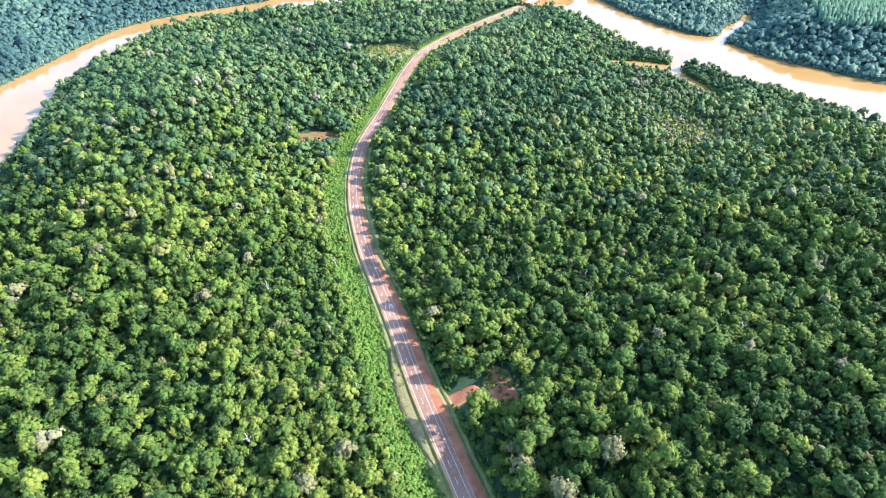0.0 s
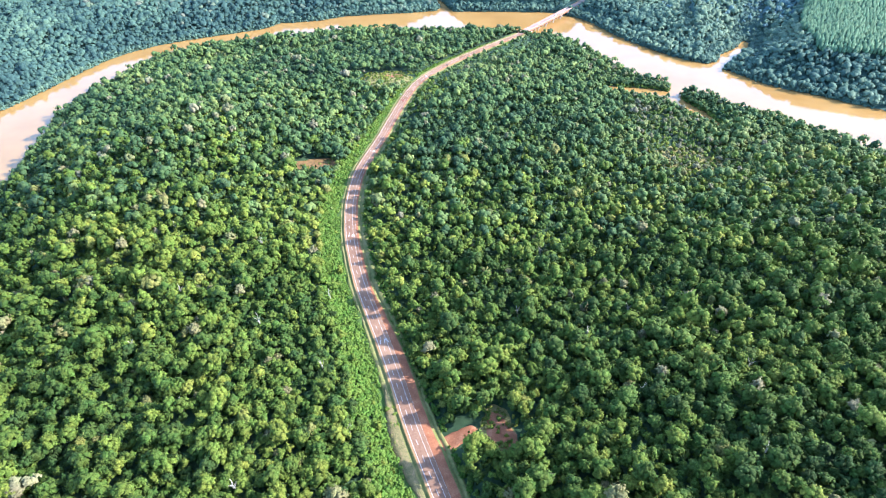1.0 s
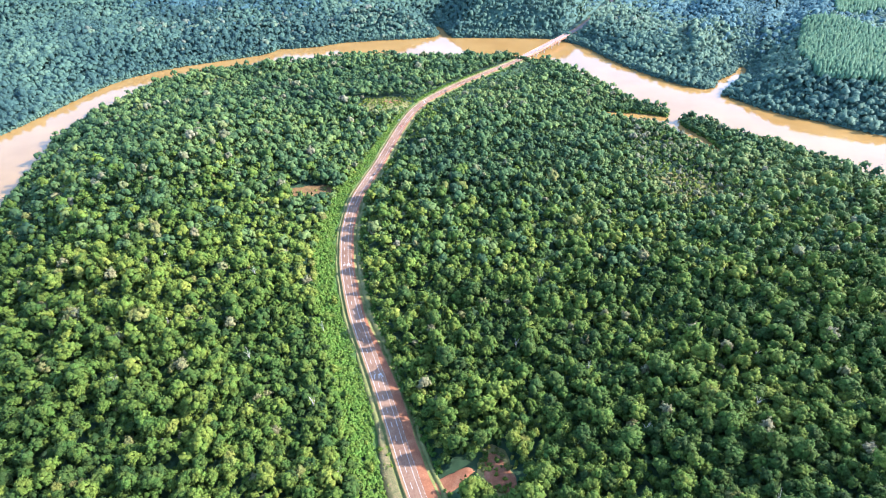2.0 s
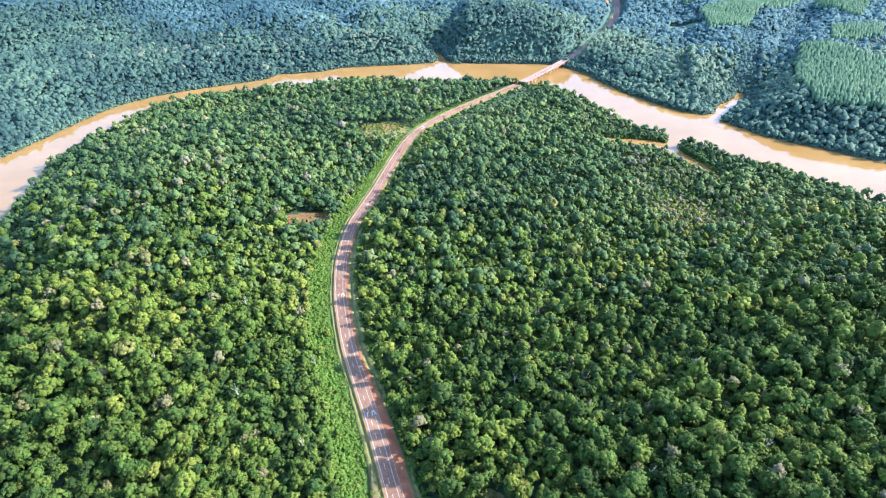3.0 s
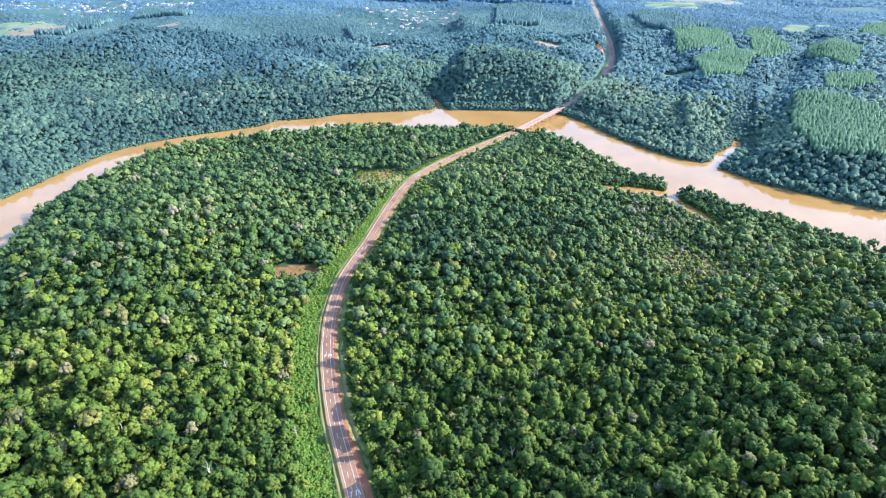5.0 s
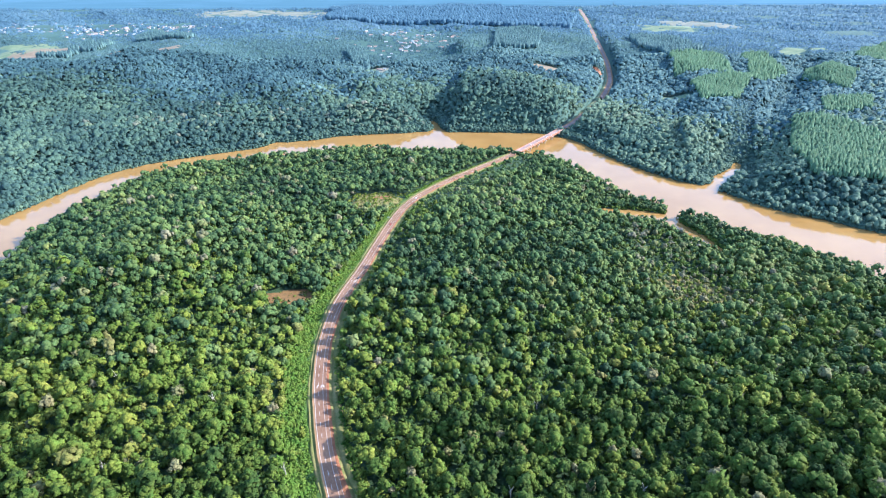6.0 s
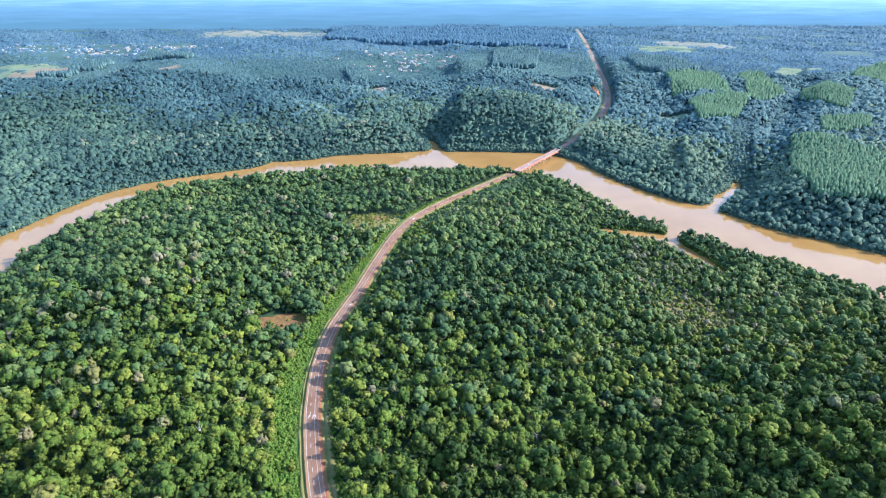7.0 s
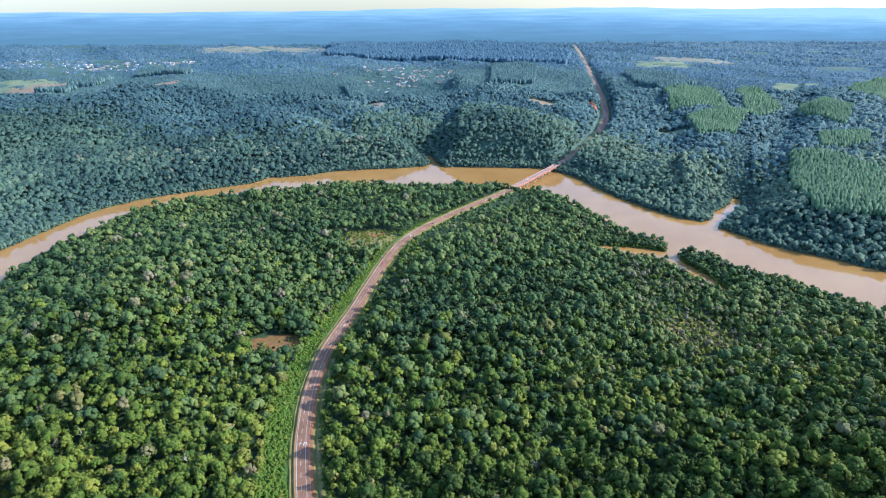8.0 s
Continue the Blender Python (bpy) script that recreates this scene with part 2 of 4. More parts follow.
FAR_LEFT = [(-610, -400), (-650, 200), (-705, 600), (-722, 837), (-707, 886), (-690, 955), (-676, 1019), (-658, 1080), (-634, 1122), (-597, 1160), (-552, 1191), (-503, 1216), (-452, 1243), (-399, 1271), (-378, 1312), (-348, 1313), (-286, 1330), (-240, 1358), (-160, 1375), (-93, 1384), (-22, 1400), (-13, 1424), (-22, 1460), (-30, 1494), (-8, 1498), (2, 1462), (9, 1424), (24, 1393)]
FAR_RIGHT = [(112, 1390), (181, 1386), (261, 1376), (307, 1333), (336, 1288), (349, 1239), (386, 1157), (423, 1097), (459, 1052), (493, 1031), (513, 1040), (538, 1081), (578, 1112), (612, 1160), (627, 1149), (601, 1097), (569, 1065), (533, 1025), (513, 1003), (528, 978), (554, 934), (584, 904), (616, 883), (644, 858), (681, 829), (790, 740), (920, 560), (1020, 300), (1130, -400)]
NEAR_BANK = np.array(NEAR_LEFT + NEAR_RIGHT, float)
FAR_BANK = np.array(FAR_LEFT + FAR_RIGHT, float)
RIVER = np.vstack([NEAR_BANK, FAR_BANK[::-1]])
# The road's centre line: x, y, z.
ROAD_NEAR = [(150, -200, 53), (60, 20, 50), (30, 96, 49.5), (4.8, 160.5, 49), (-17.5, 216, 49), (-35, 266, 49), (-45.4, 295, 49), (-57.6, 327, 49), (-71, 363, 49), (-83, 404, 48.7), (-93.4, 451, 47.6), (-99.9, 508, 45.4), (-98.5, 576, 42.2), (-84, 655, 39), (-68, 752, 36.2), (-55, 820, 34.7), (-38.8, 873, 33.4), (-5.8, 937, 31), (45.5, 1014, 26.5), (114, 1110, 19.5), (142, 1152, 15.2), (160, 1181, 12.6)]
ROAD_FAR = [(308, 1388, 11.6), (341, 1437, 12), (387, 1514, 15.5), (438, 1601, 20.5), (494, 1725, 25.5), (547, 1877, 32), (598, 2098, 40), (638, 2313, 47), (689, 2605, 53), (758, 2995, 59), (862, 3563, 62), (967, 4182, 64), (1006, 4450, 64)]


def smooth_line(points, step):
    """A Catmull-Rom line through the points, at even steps."""
    p = np.array(points, float)
    p = np.vstack([2 * p[0] - p[1], p, 2 * p[-1] - p[-2]])
    out = []
    for i in range(1, len(p) - 2):
        n = max(2, int(np.linalg.norm(p[i + 1] - p[i]) / 4))
        t = np.linspace(0, 1, n, endpoint=False)[:, None]
        a, b, c, d = p[i - 1], p[i], p[i + 1], p[i + 2]
        out.append(0.5 * (2 * b + (c - a) * t + (2 * a - 5 * b + 4 * c - d) * t**2 + (3 * b - a - 3 * c + d) * t**3))
    out = np.vstack(out + [p[-2:-1]])
    s = np.r_[0, np.cumsum(np.linalg.norm(np.diff(out, axis=0), axis=1))]
    at = np.arange(0, s[-1], step)
    return np.stack([np.interp(at, s, out[:, k]) for k in range(out.shape[1])], 1)


ROAD_A = smooth_line(ROAD_NEAR, 4.0)
ROAD_B = smooth_line(ROAD_FAR, 8.0)
COARSE_A, COARSE_B = smooth_line(ROAD_NEAR, 18.0), smooth_line(ROAD_FAR, 60.0)


def line_distance(p, line):
    """Distance of points to a line, the share of the nearest piece, and the side (positive to the right of its way)."""
    best = np.full(len(p), 1e9)
    p = np.asarray(p, np.float64)
    index, side = np.zeros(len(p)), np.zeros(len(p))
    for i in range(len(line) - 1):
        a, b = line[i, :2], line[i + 1, :2]
        d = b - a
        t = np.clip(((p - a) @ d) / (d @ d), 0, 1)
        off = p - a - t[:, None] * d
        dist = np.hypot(off[:, 0], off[:, 1])
        hit = dist < best
        best = np.where(hit, dist, best)
        index = np.where(hit, i + t, index)
        side = np.where(hit, np.sign(off[:, 0] * d[1] - off[:, 1] * d[0]), side)
    return best, index, side


def inside(p, poly):
    odd = np.zeros(len(p), bool)
    for (x0, y0), (x1, y1) in zip(poly, np.roll(poly, -1, 0)):
        if y0 != y1:
            odd ^= ((p[:, 1] >= min(y0, y1)) & (p[:, 1] < max(y0, y1))) & (p[:, 0] < x0 + (p[:, 1] - y0) * (x1 - x0) / (y1 - y0))
    return odd


# Hills of the peninsula: broad mounds on a grid, 170 m apart, with their heights row by row.
MOUND_ROWS = (
    (40, (-5, 27, 26, 5, 39, 34, 10, 1)),
    (210, (-22, 17, 27, 4, 28, 22, 4, -3)),
    (380, (-12, 17, 15, 12, -13, 31, 26, 1)),
    (550, (-12, 49, -6, 26, 1, -9, 10, -8)),
    (720, (-5, 27, 0, 9, 15, -5, 0, 0)),
    (890, (-1, 13, 5, 16, 2, -1, 0, 0)),
    (1060, (-2, 2, -8, 15, -3, 0, 0, 0)),
)
FAR_MOUNDS = ((-420, 1640, 260, 8), (170, 1560, 160, 20), (-950, 2250, 380, 34), (380, 2350, 300, 24), (960, 2000, 300, 14), (-300, 2700, 420, 6), (1500, 2900, 500, 8), (-1900, 3100, 600, 12))

GULLIES = (np.array([(-20, 1480), (20, 1640), (70, 1850), (160, 2200)], float), np.array([(612, 1160), (760, 1340), (930, 1560), (1090, 1800), (1300, 2050)], float), np.array([(-560, 1190), (-640, 1420), (-560, 1700)], float))

# Valley lines with a steep slope to the right of their way: the line, the slope's height and width, the width of the back slope.
SCARPS = (
    (np.array([(-34, 1400), (-12, 1500), (0, 1620), (30, 1850), (60, 2150)], float), 24, 80, 340),
    (np.array([(690, 1190), (735, 1260), (800, 1400), (960, 1600), (1090, 1790), (1230, 2000)], float), 22, 90, 420),
    (np.array([(-300, 1420), (-262, 1500), (-250, 1590)], float), 20, 70, 240),
    (np.array([(-720, 1390), (-690, 1480), (-640, 1570)], float), 20, 70, 260),
    (np.array([(560, 1350), (600, 1500), (640, 1640), (700, 1800)], float), 22, 80, 250),
    (np.array([(-1260, 1700), (-1180, 1860), (-1150, 1960)], float), 26, 80, 300),
)


def ease(v):
    v = np.clip(v, 0, 1)
    return v * v * (3 - 2 * v)


def wander(x, y):
    """A gentle unevenness of the land."""
    return np.sin(x / 41 + 1.3) * np.sin(y / 53 + 0.4) + 0.6 * np.sin(x / 17 + y / 23) + 0.5 * np.sin(y / 13 - x / 29 + 2)


def land(p, wet=None):
    """Height of the ground at points (x, y)."""
    x, y = p[:, 0], p[:, 1]
    dn, _, _ = line_distance(p, NEAR_BANK)
    df, _, _ = line_distance(p, FAR_BANK)
    water = inside(p, RIVER)
    peninsula = inside(p, np.vstack([NEAR_BANK, [(930, -2000), (-430, -2000)]]))
    near = np.full(len(p), 3.0)
    for row, heights in MOUND_ROWS:
        for k, high in enumerate(heights):
            near += high * np.exp(-((x + 520 - 170 * k) ** 2 + (y - row) ** 2) / (2 * 130**2))
    near = np.maximum(near, 2.5) + 0.8 * wander(x, y)
    near = 1.2 + (near - 1.2) * ease(dn / 60)
    far = 8 + (13 + 11 * ease((x + 30) / 120)) * ease(df / 190) + 14 * ease(df / 60) * ease((x - 60) / 120) * ease((640 - x) / 120) * ease((1700 - y) / 300) + 0.026 * np.clip(y - 1300, 0, 1400) - 14 * np.exp(-((x - 480) / 110) ** 2) * ease((2300 - y) / 700)
    for mx, my, wide, high in FAR_MOUNDS:
        far += high * np.exp(-((x - mx) ** 2 + (y - my) ** 2) / (2 * wide**2))
    far += ease((df - 60) / 260) * (6.5 * wander(x / 3.1, y / 3.1) + 2.0 * wander(x / 1.3, y / 1.3 + 9))
    for gully in GULLIES:
        dg, _, _ = line_distance(p, gully)
        far -= 15 * (1 - ease(dg / 75)) * ease((df - 20) / 120)
    for scarp, high, steep, wide in SCARPS:
        ds, _, side = line_distance(p, scarp)
        far += np.where(side > 0, high * ease(ds / steep) * (1 - ease((ds - steep - 30) / wide)), 0)
    far = np.maximum(far, 3)
    far = 1.2 + (far - 1.2) * ease(df / 90)
    z = np.where(peninsula, near, far)
    z = np.where(water, -3.5 * ease(np.minimum(dn, df) / 9) - 0.2, z)
    for line in (COARSE_A, COARSE_B):
        dr, idx, _ = line_distance(p, line)
        rz = np.interp(idx, np.arange(len(line)), line[:, 2])
        k = 1 - ease((dr - 15) / 24)
        on = np.where(water, 0, k)
        z = z * (1 - on) + (rz - 2.1) * on
    return z


# ================= building helpers =================
def mesh_from(name, verts, faces, mat, smooth=False, tone=None, normals=None):
    """A mesh of triangles or quads (one count of corners) from arrays."""
    verts, faces = np.asarray(verts, np.float32), np.asarray(faces, np.int32)
    me = bpy.data.meshes.new(name)
    me.vertices.add(len(verts))
    me.vertices.foreach_set("co", verts.ravel())
    me.loops.add(faces.size)
    me.loops.foreach_set("vertex_index", faces.ravel())
    me.polygons.add(len(faces))
    me.polygons.foreach_set("loop_start", np.arange(0, faces.size, faces.shape[1], dtype=np.int32))
    me.polygons.foreach_set("use_smooth", np.full(len(faces), smooth))
    if tone is not None:
        me.attributes.new("tone", "FLOAT", "POINT").data.foreach_set("value", np.asarray(tone, np.float32))
    me.update(calc_edges=True)
    if normals is not None:
        me.attributes.new("custom_normal", "FLOAT_VECTOR", "POINT").data.foreach_set("vector", np.asarray(normals, np.float32).ravel())
    me.materials.append(mat)
    return me


def part(name, bm, mat, parent=None, label=""):
    """Links a bmesh as one mesh object, under a thing if one is given."""
    me = bpy.data.meshes.new(name)
    bm.to_mesh(me)
    bm.free()
    me.materials.append(mat)
    ob = new(name, me)
    ob.parent = parent
    return tagged(ob, label)


def grid_sheet(name, xs, ys, height, mat):
    gx, gy = np.meshgrid(xs, ys)
    p = np.stack([gx.ravel(), gy.ravel()], 1)
    z = height(p)
    n = len(xs)
    i = (np.arange(len(ys) - 1)[:, None] * n + np.arange(n - 1)).ravel()
    return new(name, mesh_from(name, np.c_[p, z], np.stack([i, i + 1, i + n + 1, i + n], 1), mat, True))


def boxed(bm, lo, hi, m=None):
    """Adds a box to a bmesh."""
    g = bmesh.ops.create_cube(bm, size=1)["verts"]
    size, mid = Vector(hi) - Vector(lo), (Vector(hi) + Vector(lo)) / 2
    for v in g:
        v.co = Vector((v.co.x * size.x, v.co.y * size.y, v.co.z * size.z)) + mid
        if m is not None:
            v.co = m @ v.co
    return g


# ================= ground, water =================
def steps(*spans):
    out = []
    for a, b, s in spans:
        out += list(np.arange(a, b, s))
    return np.array(out + [spans[-1][1]], float)


GX = steps((-6200, -1700, 300), (-1700, -780, 40), (-780, 710, 9), (710, 1700, 40), (1700, 6200, 300))
GY = steps((-900, 0, 60), (0, 1420, 9), (1420, 2500, 24), (2500, 5500, 75))
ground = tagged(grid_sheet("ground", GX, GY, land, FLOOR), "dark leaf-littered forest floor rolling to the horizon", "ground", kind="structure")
wx = steps((-1200, 1300, 250))
water = tagged(grid_sheet("water", wx, steps((-900, 1650, 250)), lambda p: np.zeros(len(p)), WATER), "smooth silty brown river water", "river", kind="structure")


def sweep(name, line, profile, mat, smooth=False):
    """A strip with a cross-section: rows of (offset to the right of the way, height), numbers or one a point."""
    d = np.gradient(line[:, :2], axis=0)
    d /= np.linalg.norm(d, axis=1)[:, None]
    out = np.stack([d[:, 1], -d[:, 0]], 1)
    n = len(line)
    v = np.vstack([np.c_[line[:, :2] + out * np.broadcast_to(o, n)[:, None], line[:, 2] + h] for o, h in profile])
    i = np.arange(n - 1)
    f = np.vstack([np.stack([i + k * n, i + (k + 1) * n, i + (k + 1) * n + 1, i + k * n + 1], 1) for k in range(len(profile) - 1)])
    return new(name, mesh_from(name, v, f, mat, smooth))


def patch(name, cx, cy, ax, ay, mat, label, category, lift=0.25, turn=0.0, seed=1, rings=7, spokes=44):
    """An uneven patch of bare or open ground that follows the land, standing a little proud of it."""
    r = np.random.default_rng(seed)
    ph = r.uniform(0, 6.28, 4)
    a = np.linspace(0, 2 * math.pi, spokes, endpoint=False)
    rim = 1 + 0.13 * np.sin(2 * a + ph[0]) + 0.09 * np.sin(3 * a + ph[1]) + 0.06 * np.sin(7 * a + ph[2]) + r.uniform(-0.05, 0.05, spokes)
    pts = [(cx, cy)]
    for k in range(1, rings + 1):
        u, w = np.cos(a) * rim * ax * k / rings, np.sin(a) * rim * ay * k / rings
        pts += list(zip(cx + u * math.cos(turn) - w * math.sin(turn), cy + u * math.sin(turn) + w * math.cos(turn)))
    p = np.array(pts)
    z = land(p) + lift
    z[-spokes:] -= lift + 0.3
    i = np.arange(spokes)
    j = (i + 1) % spokes
    f = [np.stack([np.zeros(spokes, int), 1 + i, 1 + j, 1 + j], 1)[:, :3]]
    for k in range(rings - 1):
        o = 1 + k * spokes
        f += [np.stack([o + i, o + spokes + i, o + spokes + j], 1), np.stack([o + i, o + spokes + j, o + j], 1)]
    ob = new(name, mesh_from(name, np.c_[p, z], np.vstack(f), mat, True))
    return tagged(ob, label, category, kind="structure")


# ================= road =================
s_a = np.arange(len(ROAD_A)) * 4.0
rag = 0.5 * np.sin(s_a / 11) + 0.4 * np.sin(s_a / 4.3 + 1) + 0.3 * np.sin(s_a / 27)
ya = ROAD_A[:, 1]
red_right = np.interp(ya, [0, 290, 350, 900, 1000], [10.8, 11.2, 7.6, 6.6, 7.5]) + 0.5 * rag
verge_right = np.interp(ya, [0, 300, 420, 560, 700, 1100], [17.0, 16.0, 15.5, 16.0, 13.5, 12.5]) + rag
verge_left = -np.interp(ya, [0, 220, 330, 560, 700, 1100], [14.5, 13.5, 10.5, 10.0, 10.5, 12.5]) + rag
scrub_wide = np.interp(ya, [100, 300, 560, 760, 1000], [15, 12, 8, 4, 1]) + 2.0 * np.sin(s_a / 19) + rag
road = tagged(sweep("road", ROAD_A, [(-5.25, -0.4), (-5.2, 0.10), (-0.2, 0.2), (5.2, 0.10), (5.25, -0.4)], ASPHALT), "worn reddish-grey asphalt road over the hill", "road", kind="structure")
road_far = tagged(sweep("road_far", ROAD_B, [(-5.2, 0.3), (-5.1, 0.8), (5.1, 0.8), (5.2, 0.3)], GREY_ASPHALT), "asphalt road climbing away beyond the bridge", "road", kind="structure")
shoulder = tagged(sweep("dirt_shoulder", ROAD_A, [(5.2, 0.04), (red_right * 0.5 + 2.6, -0.03), (red_right, -0.28), (red_right + 0.1, -2.2)], RED_SOIL), "bare red earth shoulder beside the asphalt", "shoulder", kind="structure")
gutter = tagged(sweep("gravel_shoulder", ROAD_A, [(-6.7 + 0.3 * rag, -0.5), (-6.6 + 0.3 * rag, -0.02), (-5.2, 0.04)], PALE_SOIL), "pale dusty gravel shoulder with an earth edge", "shoulder", kind="structure")
shoulder_far = tagged(sweep("dirt_shoulder_far", ROAD_B, [(-11, -2), (-9.2, 0.4), (9.2, 0.4), (11, -2)], PALE_SOIL), "dusty earth shoulder beside the far road", "shoulder", kind="structure")
verge = tagged(sweep("grass_verge", ROAD_A, [(red_right - 0.3, -0.32), (red_right + 1.4, -0.55), (red_right + 2.0, -1.5), (red_right + 2.6, -1.5), (red_right + 3.3, -0.5), (0.5 * red_right + 0.5 * verge_right + 1.9, -0.45), (verge_right, -0.75), (verge_right + 1.2, -3.0)], GRASS, True), "sparse green and yellow grass verge", "verge", kind="structure")
ditch = tagged(sweep("grass_verge", ROAD_A, [(verge_left - 1.2, -3.0), (verge_left, -0.55), (-9.3, -0.45), (-8.7, -1.2), (-8.2, -1.2), (-7.6, -0.35), (-6.5, -0.06)], GRASS, True), "dry yellow grass verge with a narrow ditch", "verge", kind="structure")
creeper_rows = []
side_way = np.gradient(ROAD_A[:, :2], axis=0)
side_way = np.stack([-side_way[:, 1], side_way[:, 0]], 1) / np.linalg.norm(side_way, axis=1)[:, None]
for part_way in (0, 0.12, 0.3, 0.5, 0.7, 0.88, 1.0):
    off = -verge_left - 0.6 + part_way * (14 + scrub_wide + verge_left + 0.6)
    spot = ROAD_A[:, :2] + side_way * off[:, None]
    height = land(spot) + (0.9 if part_way < 1 else -1.5) + 0.5 * np.sin(s_a / 5 + 9 * part_way)
    if part_way == 0:
        height = np.minimum(height, ROAD_A[:, 2] - 0.65)
    creeper_rows.append((-off, height - ROAD_A[:, 2]))
creepers = tagged(sweep("creepers", ROAD_A, creeper_rows[::-1], CREEPER, True), "bright green creepers matted over the roadside slope", "creepers", kind="structure")
verge_far = tagged(sweep("grass_verge_far", ROAD_B[6:], [(-19.5, -3.5), (-17.0, -0.1), (-10.5, 0.2), (-9.0, 0.3)], PASTURE, True), "pale green grass verge beside the far road", "verge", kind="structure")
bank_span = (ya > 165) & (ya < 262)
swell = np.sin(np.linspace(0, math.pi, bank_span.sum()))
dry_bank = tagged(sweep("dry_grass_bank", ROAD_A[bank_span], [(-10.2 - 8.5 * swell, -2.6), (-10.0 - 7.5 * swell, -0.2), (-10.0 - 3 * swell, 0.15), (-9.4, -0.35)], DRY_GRASS, True), "tan dry grass bank beside the ditch", "verge", kind="structure")

# Backdrop of hazy hills, raised to meet the horizon in the camera's view: long swells of land, each a little higher
# than the one before it.
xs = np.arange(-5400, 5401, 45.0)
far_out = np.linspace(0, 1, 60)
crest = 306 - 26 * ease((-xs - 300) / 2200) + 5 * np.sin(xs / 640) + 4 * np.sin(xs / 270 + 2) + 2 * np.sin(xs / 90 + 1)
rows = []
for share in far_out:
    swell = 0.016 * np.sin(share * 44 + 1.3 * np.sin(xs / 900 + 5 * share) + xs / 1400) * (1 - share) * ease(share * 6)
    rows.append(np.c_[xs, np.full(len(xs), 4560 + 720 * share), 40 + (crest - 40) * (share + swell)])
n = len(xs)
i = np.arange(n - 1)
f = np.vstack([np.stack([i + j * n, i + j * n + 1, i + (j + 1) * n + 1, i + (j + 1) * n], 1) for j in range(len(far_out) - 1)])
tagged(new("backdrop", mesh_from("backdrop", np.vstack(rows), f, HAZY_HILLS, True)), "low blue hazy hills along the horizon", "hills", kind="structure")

# ================= forest =================
def ball(level):
    b = bmesh.new()
    bmesh.ops.create_icosphere(b, subdivisions=level, radius=1)
    v, f = np.array([v.co[:] for v in b.verts]), np.array([[v.index for v in f.verts] for f in b.faces])
    b.free()
    return v, f


OCT = (np.array([(1, 0, 0), (0, 1, 0), (-1, 0, 0), (0, -1, 0), (0, 0, 1), (0, 0, -0.6)], float),
       np.array([(0, 1, 4), (1, 2, 4), (2, 3, 4), (3, 0, 4), (1, 0, 5), (2, 1, 5), (3, 2, 5), (0, 3, 5)]))
CAP = (np.array([(1, 0, -0.4), (-0.1, 1, -0.4), (-1, 0.1, -0.4), (0, -1, -0.4), (0, 0, 1)], float), OCT[1][:4])
PENT = (np.array([(math.cos(k * 1.2566), math.sin(k * 1.2566), -0.34 + 0.1 * (k % 2)) for k in range(5)] + [(0.05, 0.0, 0.58)]), np.array([(k, (k + 1) % 5, 5) for k in range(5)]))
DOME = (np.array([(math.cos(k * math.pi / 3), math.sin(k * math.pi / 3), -0.34 + 0.1 * (k % 2)) for k in range(6)] + [(0.05, 0.0, 0.58)]), np.array([(k, (k + 1) % 6, 6) for k in range(6)]))
rng = np.random.default_rng(7)


